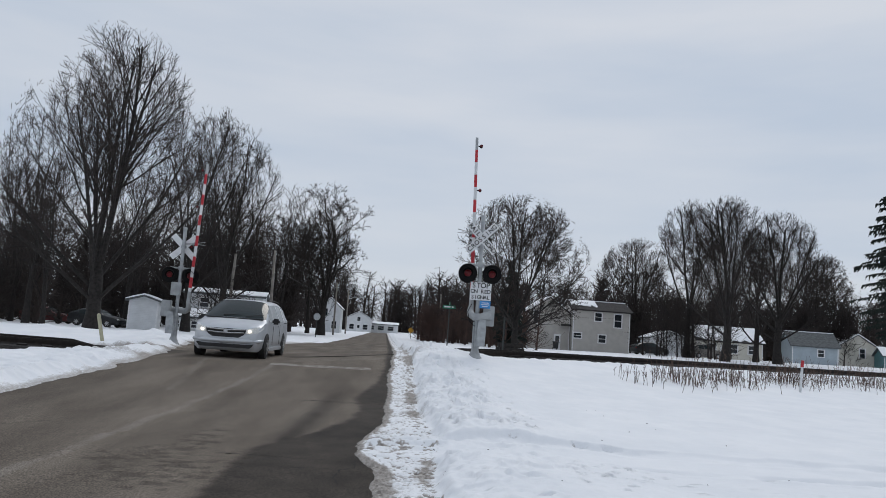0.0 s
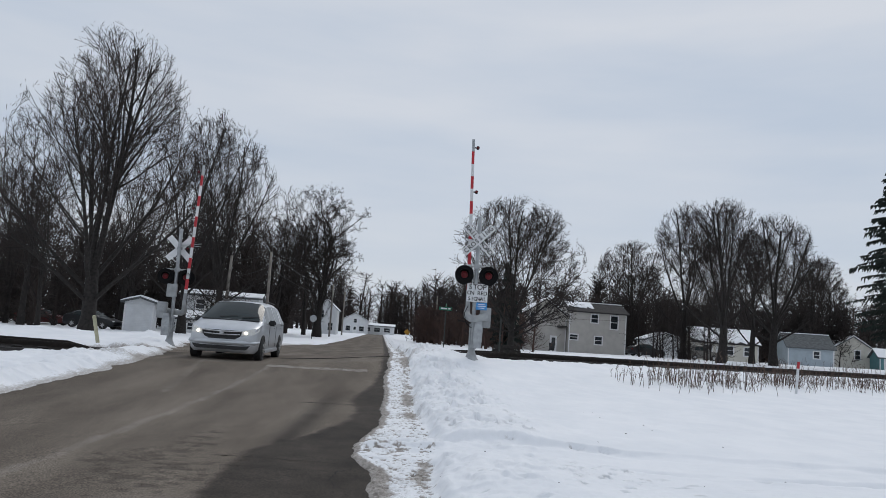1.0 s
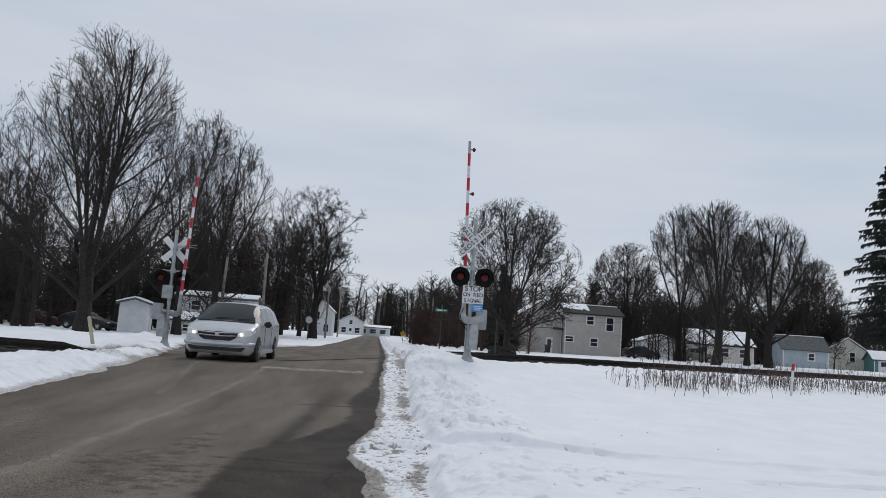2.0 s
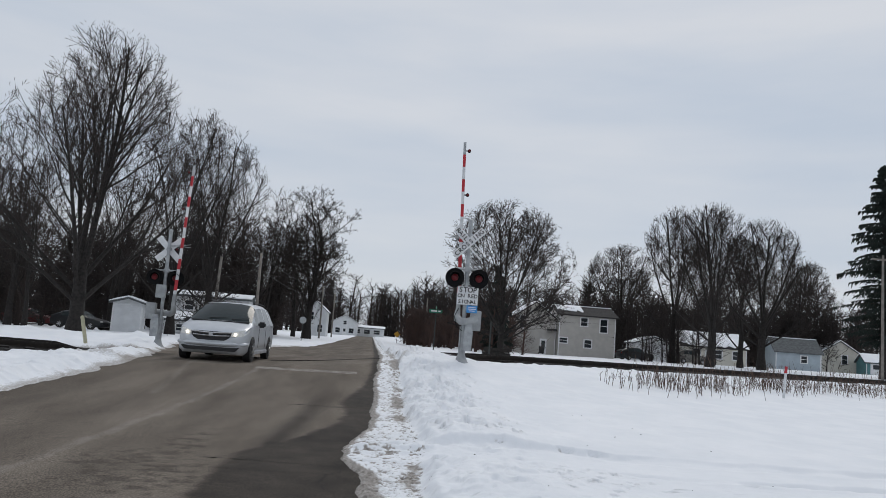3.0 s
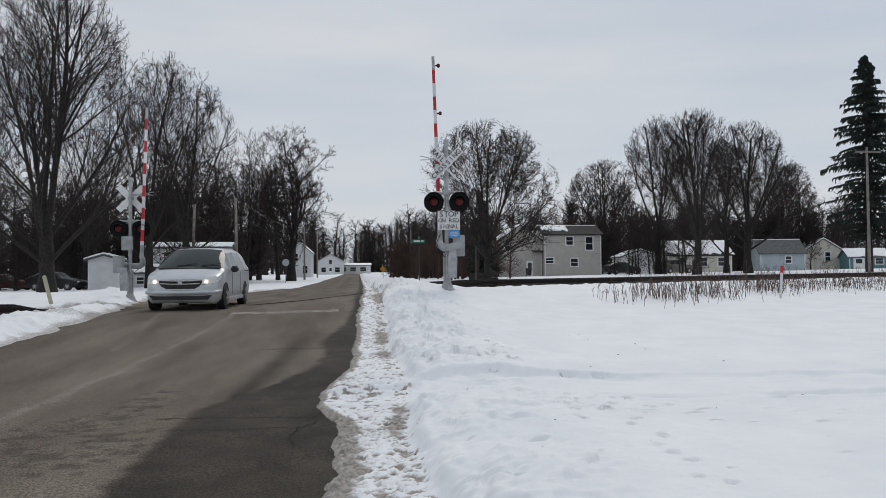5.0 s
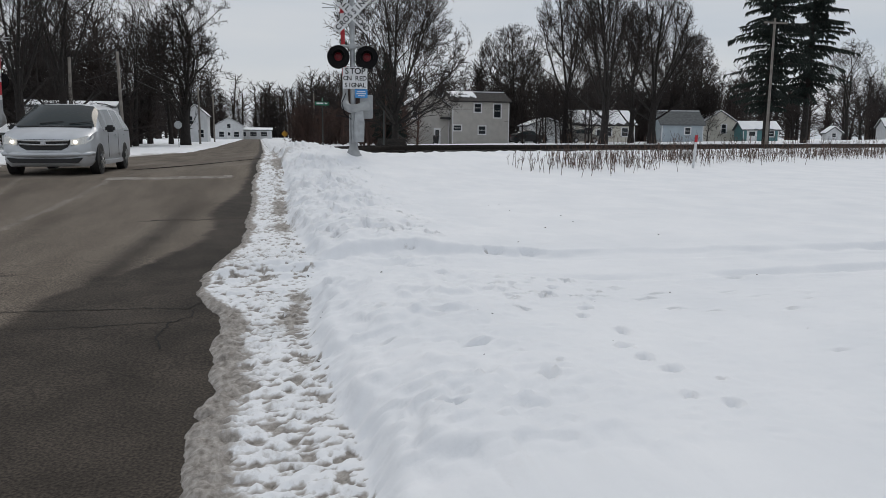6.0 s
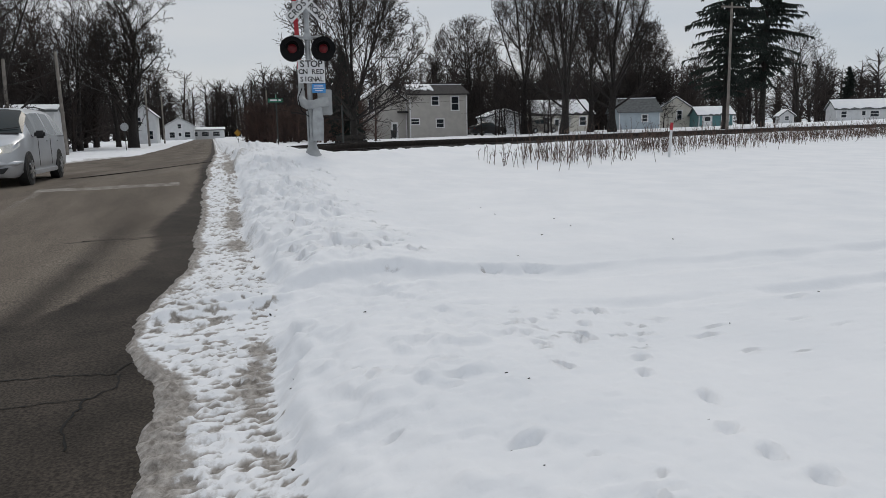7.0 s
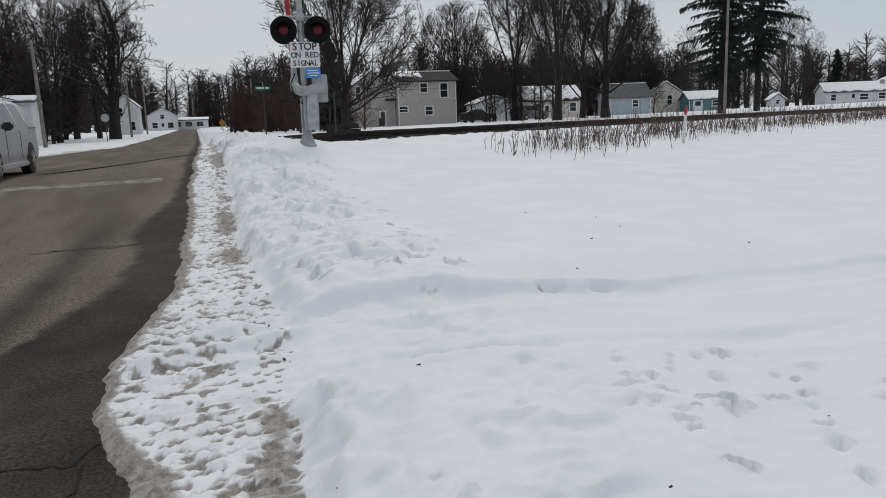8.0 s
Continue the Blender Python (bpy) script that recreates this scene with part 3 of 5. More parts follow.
def road_surface(x, y):
    r = right_edge(y)
    n = fbm(x * 1.6, y * 0.7, 4, 3)
    # damp strip along the verge, widening towards the near end, with a tongue into the lane
    width = np.interp(y, [0, 6.1, 8.4, 9.2, 10.1, 10.9, 11.9, 12.4, 14.2, 15.0, 16.2, 18.3, 21, 26, 60], [1.5, 1.53, 1.62, 1.57, 1.27, 0.88, 0.57, 0.44, 0.38, 0.52, 0.36, 0.10, -0.05, -0.12, -0.25])
    calm = 1 - 0.55 * step(10.5, 12.5, y)
    edge = x + width + 0.30 * calm * (n - 0.5) + 0.13 * (fbm(x * 4, y * 7, 4, 31) - 0.5)
    wet = step(-0.06, 0.06 + 0.10 * n, edge) * (0.74 + 0.30 * fbm(x * 1.1, y * 0.6, 4, 33))
    track = np.exp(-((x + 1.16 - 0.05 * (y - 10.5)) / 0.20) ** 2) * step(9.0, 10.2, y) * (1 - step(13.5, 17.5, y)) * 0.9
    track = track + np.exp(-((x + 1.1) / 0.4) ** 2) * 0.20 * step(16, 20, y) + np.exp(-((x + 2.6) / 0.35) ** 2) * 0.12 + np.exp(-((x + 5.4) / 0.35) ** 2) * 0.22 + np.exp(-((x + 4.1) / 0.3) ** 2) * 0.14
    wet = np.maximum(wet, track * (0.55 + 0.9 * n))
    wet = np.maximum(wet, 0.75 * np.exp(-((x + 6.5) / 0.45) ** 2) * (y < 24))
    # a joint across the lane
    c3 = (np.abs(y - 14.45 - 0.10 * (vnoise(x * 3, y * 0 + 2) - 0.5)) < 0.03) & (x > -1.5)
    # shallow flakes where the top coat has peeled
    zone = np.exp(-(((x + 2.3) / 1.0) ** 2 + ((y - 8.1) / 1.6) ** 2)) + 0.8 * np.exp(-(((x + 2.2) / 0.25) ** 2 + ((y - 10.2) / 0.9) ** 2)) + 0.6 * np.exp(-(((x + 4.6) / 0.9) ** 2 + ((y - 10) / 2.0) ** 2))
    flake = step(0.62, 0.70, fbm(x * 9, y * 9, 4, 23) * (0.55 + 0.55 * np.clip(zone, 0, 1)) + 0.10 * np.clip(zone, 0, 1))
    wet = np.maximum(wet, 0.5 * flake)
    # worn paint: the middle line and the stop bar
    worn = step(0.30, 0.55, fbm(x * 7, y * 2.2, 4, 9))
    mid = (np.abs(x + 3.16 - 0.04 * (y - 14)) < 0.07) & (y < 20.4)
    side = (np.abs(x + 4.40 + 0.121 * (y - 17.8)) < 0.06) & (y > 14.5) & (y < 28)
    bar = (np.abs(y - 20.2 + 0.05 * x) < 0.20) & (x > -2.95) & (x < -0.3)
    paint = (mid * 0.17 + bar * 0.45 + side * 0.12) * (0.35 + 0.65 * worn)
    z = base_z(x, y) + 0.012 * (fbm(x * 0.8, y * 0.5, 2, 1) - 0.5) - 0.006 * c3
    z = z - 0.008 * flake
    return z, {"wet": np.maximum(wet, c3 * 0.8), "paint": paint}


RX = steps((-11, -7, 0.3), (-7, -1.6, 0.075), (-1.6, 0.2, 0.032), (0.2, 1.0, 0.1))
RY = steps((-60, 2, 4), (2, 6, 0.2), (6, 12, 0.03), (12, 24, 0.06), (24, 50, 0.2), (50, 120, 3), (120, 420, 20))
road = tagged(sheet("road", RX, RY, road_surface, ASPHALT), "worn two-lane asphalt road, salt-dried with damp edges", "road", kind="structure")


def crack(ends, seed, width=0.010):
    """A jagged crack along a chain of (x, y) ends: a thin ribbon just above the asphalt, the groove's dark put into its
    colour.
    """
    rnd = random.Random(seed)
    pts = []
    for (x0, y0), (x1, y1) in zip(ends, ends[1:]):
        n = max(2, int(math.hypot(x1 - x0, y1 - y0) / 0.05))
        for i in range(n):
            u = i / n
            pts.append((x0 + (x1 - x0) * u + rnd.gauss(0, 0.012), y0 + (y1 - y0) * u + rnd.gauss(0, 0.012)))
    pts.append(ends[-1])
    s = Shape()
    for i, (x, y) in enumerate(pts):
        a, b = pts[max(i - 1, 0)], pts[min(i + 1, len(pts) - 1)]
        d = Vector((b[0] - a[0], b[1] - a[1])).normalized()
        w = width * rnd.uniform(0.3, 0.9)
        for k in (-1, 1):
            px_, py_ = x - d.y * w * k, y + d.x * w * k
            zz, _ = road_surface(np.array([px_]), np.array([py_]))
            s.v.append((px_, py_, float(zz[0]) + 0.004))
    for i in range(len(pts) - 1):
        s.f.append((2 * i, 2 * i + 1, 2 * i + 3, 2 * i + 2))
    part("crack", s, CRACK, road, "open dark crack")


crack([(-1.9, 8.95), (-0.62, 8.88), (-0.25, 8.79), (-0.21, 8.95), (-0.15, 9.1)], 1)
crack([(-0.25, 8.79), (-0.21, 8.55), (-0.36, 8.40), (-1.3, 8.36)], 2, 0.008)
crack([(-0.36, 8.40), (-0.42, 8.1), (-0.36, 7.7)], 3, 0.010)
crack([(-1.3, 14.45), (-0.4, 14.5)], 4, 0.012)


# ---- railway ----
def along(s, d, z):
    """A place s metres along the rails from the road's middle and d metres across them."""
    c, n = math.cos(TRACK_ANGLE), math.sin(TRACK_ANGLE)
    x0, y0 = -2.9, TRACK_Y - 2.9 * TRACK_SLOPE
    return (x0 + s * c - d * n, y0 + s * n + d * c, z)


def rail_z(s):
    return float(crest(np.array(along(s, 0, 0)[0])))


railway = thing("railway_track", Matrix.Identity(4), "single railway track on dark ballast crossing the road", "railway", kind="structure")
for s0, s1 in ((-120, -4.9), (7.6, 420)):
    bed = Shape()
    cuts = np.concatenate([np.arange(s0, min(s1, 40), 2.0), np.arange(max(s0, 40), s1, 20.0), [s1]])
    rows_ = []
    for s in cuts:
        z = rail_z(s)
        k = len(bed.v)
        lift = 0.07 * float(step(5.0, 8.0, abs(s)))
        for d, h in ((-2.75, -0.50), (-1.75, 0.06 + lift), (1.75, 0.06 + lift), (2.75, -0.50)):
            bed.v.append(along(s, d, z + h + random.uniform(-0.02, 0.02)))
        rows_.append(k)
    for a, b in zip(rows_, rows_[1:]):
        for j in range(3):
            bed.f.append((a + j, b + j, b + j + 1, a + j + 1))
    part("ballast_bed", bed, BALLAST, railway)
for d in (-0.7525, 0.7525):
    rail = Shape()
    cuts = [-120, -60, -30, -15, -8, -6, -5, -2, 0, 2, 4, 5, 6, 8, 15, 30, 60, 120, 420]
    for a, b in zip(cuts, cuts[1:]):
        za, zb = (rail_z(q) + 0.06 + 0.07 * float(step(5.0, 8.0, abs(q))) for q in (a, b))
        k = len(rail.v)
        for s, z in ((a, za), (b, zb)):
            flush = -0.23 if abs(s) <= 5 else 0.0
            for w, h in ((-0.07, 0.0), (-0.02, 0.03), (-0.036, 0.12), (-0.034, 0.16), (0.034, 0.16), (0.036, 0.12), (0.02, 0.03), (0.07, 0.0)):
                rail.v.append(along(s, d + w, z + h * 1.0 + flush))
        for j in range(7):
            rail.f.append((k + j, k + j + 1, k + 8 + j + 1, k + 8 + j))
    part("rail", rail, RAIL, railway)


# ---- crossing signals ----
def ring(shape, c, r, y0, y1, n=24, axis="y"):
    shape.tube([(c[0], c[1] + y0, c[2]), (c[0], c[1] + y1, c[2])], [r, r], n)
    return shape


def crossing_signal(m, lettered, label, arm_x):
    """A mast with crossbuck, two flashing lamps and a raised gate arm. Its face looks along -y."""
    top = thing("crossing_signal", m, label, "crossing signal", "crossing signals")
    part("foundation", Shape().box((0, 0, -0.15), (0.62, 0.62, 0.3)), CONCRETE, top, "concrete footing", 0.03)
    part("base_casting", Shape().tube([(0, 0, -0.02), (0, 0, 0.06), (0, 0, 0.10), (0, 0, 0.30), (0, 0, 0.40)], [0.23, 0.23, 0.19, 0.11, 0.085], 14), ALU, top, "flared aluminium base", smooth=True)
    part("mast", Shape().tube([(0, 0, 0.3), (0, 0, 4.45)], [0.066, 0.066], 14), GALV, top, "galvanised tubular mast", smooth=True)
    part("mast_cap", Shape().tube([(0, 0, 4.43), (0, 0, 4.50), (0, 0, 4.52)], [0.078, 0.078, 0.04], 14), GALV, top)
    for sx in (-0.085, 0.085):
        part("conduit", Shape().tube([(sx, -0.02, 0.25), (sx, -0.02, 1.15)], [0.028, 0.028], 8), GALV, top)
    # crossbuck
    for k, (tilt, dy) in enumerate(((-45, -0.105), (45, -0.125))):
        r = pose(0, dy, 3.76, 0, -tilt, 0)
        blade = part("crossbuck_blade", Shape().box((0, 0, 0), (1.22, 0.012, 0.229)), SIGNWHITE, top, "white reflective blade" if lettered else "grey unlettered back of a blade", 0.004)
        blade.matrix_local = r
        if lettered:
            up = pose(0, -0.0105, 0, 90, 0, 0)
            if k == 0:
                words("lettering", "RAIL", 0.20, SIGNBLACK, blade, pose(-0.35, 0, 0) @ up, 0.46)
                words("lettering", "ROAD", 0.20, SIGNBLACK, blade, pose(0.35, 0, 0) @ up, 0.48)
            else:
                words("lettering", "CROSSING", 0.20, SIGNBLACK, blade, up, 1.16)
    part("crossbuck_clamp", Shape().box((0, -0.07, 3.76), (0.2, 0.06, 0.12)), GALV, top, bevel=0.01)
    for dz, sl in ((0.14, 0.07), (0.10, -0.01)):
        part("bracket_rod", Shape().tube([(-0.05, -0.09, 3.76 + dz), (-0.45, -0.09, 3.80 + dz), (-0.78, -0.09, 3.80 + dz + sl)], [0.012] * 3, 6), GALV, top)
    # lamps
    part("lamp_crossarm", Shape().tube([(-0.40, -0.02, 2.93), (0.40, -0.02, 2.93)], [0.032, 0.032], 10), GALV, top)
    part("junction_box", Shape().box((0, -0.03, 2.93), (0.20, 0.16, 0.16)), GALV, top, bevel=0.02)
    for sx in (-0.375, 0.375):
        for face in (-1, 1):
            lamp = part("flasher", ring(Shape(), (sx, face * 0.12, 2.65), 0.295, -0.006, 0.006, 28), BLACK, top, "round black background plate")
            body = Shape().tube([(sx, face * 0.02, 2.65), (sx, face * 0.12, 2.65)], [0.12, 0.17], 18)
            part("lamp_housing", body, BLACK, lamp, smooth=True)
            lens = Shape().tube([(sx, face * 0.127, 2.65), (sx, face * 0.150, 2.65), (sx, face * 0.168, 2.65)], [0.112, 0.10, 0.04], 22)
            part("lens", lens, LENS, lamp, "unlit dark red lens", smooth=True)
            hood = Shape()
            n = 16
            for i in range(n + 1):
                a = math.pi * (-0.12 + 1.24 * i / n)
                for rr, yy in ((0.170, 0.127), (0.170, 0.127 + 0.30 * max(0.25, math.sin(a))), (0.182, 0.127 + 0.30 * max(0.25, math.sin(a))), (0.182, 0.127)):
                    hood.v.append((sx + rr * math.cos(a), face * yy, 2.65 + rr * math.sin(a)))
            for i in range(n):
                for j in range(4):
                    a, b = i * 4 + j, i * 4 + (j + 1) % 4
                    hood.f.append((a, b, b + 4, a + 4))
            part("hood", hood, BLACK, lamp)
        part("lamp_hanger", Shape().tube([(sx, 0, 2.93), (sx, 0, 2.66)], [0.03, 0.03], 8), BLACK, top)
    # signs
    if lettered:
        sign = part("stop_sign", Shape().box((0.06, -0.10, 2.105), (0.65, 0.010, 0.56)), SIGNWHITE, top, "white sign with black words", 0.004)
        for text, z, size, sq in (("STOP", 2.28, 0.225, 0.58), ("ON RED", 2.095, 0.165, 0.60), ("SIGNAL", 1.915, 0.165, 0.58)):
            words("lettering", text, size, SIGNBLACK, sign, pose(0.06, -0.109, z, 90, 0, 0), sq)
        blue = part("notice_plate", Shape().box((0.22, -0.10, 1.70), (0.33, 0.010, 0.225)), SIGNBLUE, top, "small blue notice plate", 0.004)
        for dz, wd in ((0.055, 0.22), (0.0, 0.26), (-0.055, 0.18)):
            part("print_bar", Shape().box((0.22, -0.1075, 1.70 + dz), (wd, 0.003, 0.022)), SIGNWHITE, blue)
    else:
        part("equipment_box", Shape().box((0.08, 0.12, 2.12), (0.36, 0.22, 0.50)), ALU, top, "grey equipment box", 0.015)
    # gate mechanism, elbow and counterweights
    part("gate_mechanism", Shape().box((0.36, 0.10, 1.36), (0.34, 0.36, 0.62)), ALU, top, "grey gate mechanism cabinet", 0.02)
    elbow = [(arm_x, 0.18, 1.66), (arm_x - 0.02, 0.10, 1.50), (arm_x, -0.04, 1.38), (arm_x + 0.12, -0.16, 1.30), (0.10, -0.18, 1.31), (0.28, -0.16, 1.36), (0.40, -0.10, 1.38)]
    part("arm_elbow", Shape().tube(elbow, [0.075, 0.10, 0.115, 0.115, 0.11, 0.12, 0.14], 14), ALU, top, "cast curved arm support", smooth=True)
    part("hub", Shape().tube([(0.36, -0.22, 1.37), (0.36, 0.32, 1.37)], [0.11, 0.11], 18), ALU, top)
    for yy in (-0.20, 0.31):
        w = part("counterweight", Shape().prism([(0.06, 1.25), (0.26, 1.25), (0.30, 0.95), (0.28, 0.42), (0.02, 0.42), (0.02, 0.95)], "y", yy - 0.02, yy + 0.02), GALV, top, "hanging steel counterweight", 0.008)
        for zz in (0.55, 0.72, 0.90):
            part("bolt", Shape().tube([(0.15, yy - 0.035, zz), (0.15, yy + 0.035, zz)], [0.03, 0.03], 8), ALU, w)
    # raised arm
    lean = radians(-1.8)
    a0, length = Vector((arm_x, 0.20, 1.60)), 5.45

    def on_arm(s, dx=0.0, dy=0.0):
        return a0 + Vector((s * math.sin(lean) + dx, dy, s * math.cos(lean)))

    arm = part("gate_arm", Shape().tube([on_arm(0), on_arm(0.45)], [0.075, 0.062], 10), ALU, top, "raised red and white striped gate arm")
    s, red, k = length, False, 0
    turn = pose(0, 0, 0, 0, -1.8, 0).to_3x3()
    while s > 0.46:
        h = min(0.405, s - 0.45)
        wd = 0.088 + 0.030 * (1 - s / length)
        part("band", Shape().box(on_arm(s - h / 2), (wd, 0.05, h - 0.002), turn), (ARMRED if red else (GALV if k == 0 else ARMWHITE)), arm)
        s -= h
        red, k = not red, k + 1
    for s in (length - 0.28, length - 1.72, length - 3.3):
        lamp = part("arm_lamp", Shape().tube([on_arm(s, 0.05), on_arm(s, 0.13)], [0.02, 0.02], 8), BLACK, arm, "small arm lamp")
        part("lamp_body", Shape().tube([on_arm(s, 0.15, -0.06), on_arm(s, 0.15, 0.06)], [0.05, 0.05], 12), BLACK, lamp)
        part("lens", Shape().tube([on_arm(s, 0.15, -0.06), on_arm(s, 0.15, -0.075)], [0.042, 0.03], 12), LENS, lamp)
        part("lens", Shape().tube([on_arm(s, 0.15, 0.06), on_arm(s, 0.15, 0.075)], [0.042, 0.03], 12), LENS, lamp)
    cable = [(-0.19, -0.12, 1.7), (-0.30, -0.15, 1.45), (-0.22, -0.12, 1.15), (-0.05, -0.06, 1.02)]
    part("cable", Shape().tube(cable, [0.012] * 4, 6), BLACK, top)
    return top


crossing_signal(pose(2.80, 22.80, 0.85, 0, 0, -6), True, "railroad crossing signal with lettered crossbuck and raised striped arm", -0.20)
crossing_signal(pose(-8.0, 29.0, 0.42, 0, 0, 186), False, "railroad crossing signal seen from behind with raised striped arm", -0.42)


# ---- poles and small signs ----
def street_name_sign(x, y):
    z = ground_height(x, y)
    t = thing("street_name_sign", pose(x, y, z), "green street name sign on a dark steel post in snow", "street sign")
    part("post", Shape().box((0, 0, 1.05), (0.06, 0.06, 2.3)), DARKPOST, t)
    part("plate", Shape().box((-0.02, 0, 2.32), (0.74, 0.012, 0.19)), SIGNGREEN, t, "green name plate", 0.004)
    for a, b in ((-0.30, 0.05), (0.12, 0.26)):
        part("print_bar", Shape().box(((a + b) / 2, -0.008, 2.33), (b - a, 0.003, 0.075)), SIGNWHITE, t)
    part("cross_plate", Shape().box((0, 0, 2.52), (0.012, 0.6, 0.17)), SIGNGREEN, t)


def utility_pole(x, y, h, label, lean=0.0, arms=0, r=0.15, lamp=False):
    z = ground_height(x, y)
    t = thing("utility_pole", pose(x, y, z - 0.3, 0, lean, 0), label, "utility pole", "utility poles")
    part("pole", Shape().tube([(0, 0, 0), (0, 0, h * 0.5), (0, 0, h)], [r, r * 0.85, r * 0.68], 10), POLEWOOD, t, smooth=True)
    for k in range(arms):
        zz = h - 0.35 - 0.9 * k
        arm = part("crossarm", Shape().box((0, -0.14, zz), (2.0, 0.10, 0.12)), POLEWOOD, t, bevel=0.01)
        for xx in (-0.9, -0.35, 0.35, 0.9):
            part("insulator", Shape().tube([(xx, -0.14, zz + 0.05), (xx, -0.14, zz + 0.12), (xx, -0.14, zz + 0.2)], [0.03, 0.06, 0.035], 8), DARKPOST, arm)
    if lamp:
        part("lamp_arm", Shape().tube([(0, 0, h - 1.8), (0.9, -0.3, h - 1.4), (1.7, -0.6, h - 1.4)], [0.03] * 3, 6), GALV, t)
        part("lamp_head", Shape().box((1.9, -0.66, h - 1.42), (0.55, 0.25, 0.14)), GALV, t, bevel=0.04)
    return t


def wire(a, b, sag):
    pts = []
    for i in range(13):
        u = i / 12
        p = Vector(a).lerp(Vector(b), u)
        p.z -= sag * 4 * u * (1 - u)
        pts.append(p)
    single("overhead_wire", Shape().tube(pts, [0.014] * 13, 4, False), WIRE, "thin black overhead wire slung between poles", "wire", kind="structure")


def post_thing(name, x, y, h, r, material, label, category, lean=(0, 0), top=None):
    z = ground_height(x, y)
    t = thing(name, pose(x, y, z - 0.1, lean[0], lean[1], 0), label, category)
    part("post", Shape().tube([(0, 0, 0), (0, 0, h * 0.7), (0, 0, h), (0, 0, h + r * 0.6)], [r, r, r, r * 0.4], 10), material, t, smooth=True)
    if top:
        part("cap_band", Shape().tube([(0, 0, h * 0.82), (0, 0, h + 0.02)], [r * 1.12, r * 1.12], 10), top, t)
    return t


def plate_sign(name, x, y, h, outline, material, label, category, rim=None):
    z = ground_height(x, y)
    t = thing(name, pose(x, y, z), label, category)
    part("post", Shape().box((0, 0.03, h / 2), (0.06, 0.04, h + 0.5)), DARKPOST, t)
    part("plate", Shape().prism([(u, w + h) for u, w in outline], "y", -0.008, 0.008), material, t)
    if rim:
        part("rim", Shape().prism([(u * 0.8, w * 0.8 + h) for u, w in outline], "y", -0.013, -0.009), rim, t)
    return t


# ---- houses ----
def window_part(parent, x, y, z, w, h, bars=True):
    """A trimmed sash window in a wall that faces -y at y."""
    f = Shape()
    t = 0.13
    f.box((x, y - 0.02, z + h / 2 + t / 2), (w + 2 * t, 0.10, t)).box((x, y - 0.02, z - h / 2 - t / 2), (w + 2 * t, 0.12, t))
    f.box((x - w / 2 - t / 2, y - 0.02, z), (t, 0.10, h)).box((x + w / 2 + t / 2, y - 0.02, z), (t, 0.10, h))
    win = part("window", f, TRIM, parent, "white-trimmed window")
    part("pane", Shape().box((x, y + 0.0, z), (w, 0.02, h)), PANE, win)
    if bars:
        part("sash_bar", Shape().box((x, y - 0.02, z), (w, 0.03, 0.06)), TRIM, win)
    return win


def roof_shape(w, d, eave, rise, axis="x", over=0.3, thick=0.16):
    """Two sloping slabs; the ridge runs along the axis."""
    s = Shape()
    half, run = ((d / 2 + over), (w / 2 + over)) if axis == "x" else ((w / 2 + over), (d / 2 + over))
    k = rise / (half - over)
    e, r = eave - over * k, eave + rise
    o = [(-half, e), (0, r), (half, e), (half, e + thick), (0, r + thick), (-half, e + thick)]
    s.prism(o, axis, -run, run)
    return s


def gable_walls(w, d, eave, rise, axis="x"):
    s = Shape()
    half, run = (d / 2, w / 2) if axis == "x" else (w / 2, d / 2)
    s.prism([(-half, -0.4), (half, -0.4), (half, eave), (0, eave + rise), (-half, eave)], axis, -run, run)
    return s


def snow_slab(w, d, eave, rise, axis, cover, seed, side=-1, span=(0.0, 1.0)):
    """Snow lying on one slope of a roof, with a wavy lower rim."""
    rnd = random.Random(seed)
    half, run = ((d / 2 + 0.3), (w / 2 + 0.3)) if axis == "x" else ((w / 2 + 0.3), (d / 2 + 0.3))
    k = rise / (half - 0.3)
    s = Shape()
    n = 14
    rim = 1.0
    for i in range(n + 1):
        u = -run + 2 * run * (span[0] + (span[1] - span[0]) * i / n)
        rim = min(1.0, max(0.25, cover + rnd.uniform(-0.16, 0.16)))
        for q, lift in ((0.0, 0.165), (0.0, 0.27), (rim * 0.55, 0.29), (rim, 0.24), (rim, 0.165)):
            v = side * half * q
            z = eave + rise - abs(v) * k + lift
            s.v.append((u, v, z) if axis == "x" else (v, u, z))
    for i in range(n):
        for j in range(5):
            a, b = i * 5 + j, i * 5 + (j + 1) % 5
            s.f.append((a, b, b + 5, a + 5))
    s.f.append(tuple(range(5)))
    s.f.append(tuple(n * 5 + j for j in reversed(range(5))))
    return s


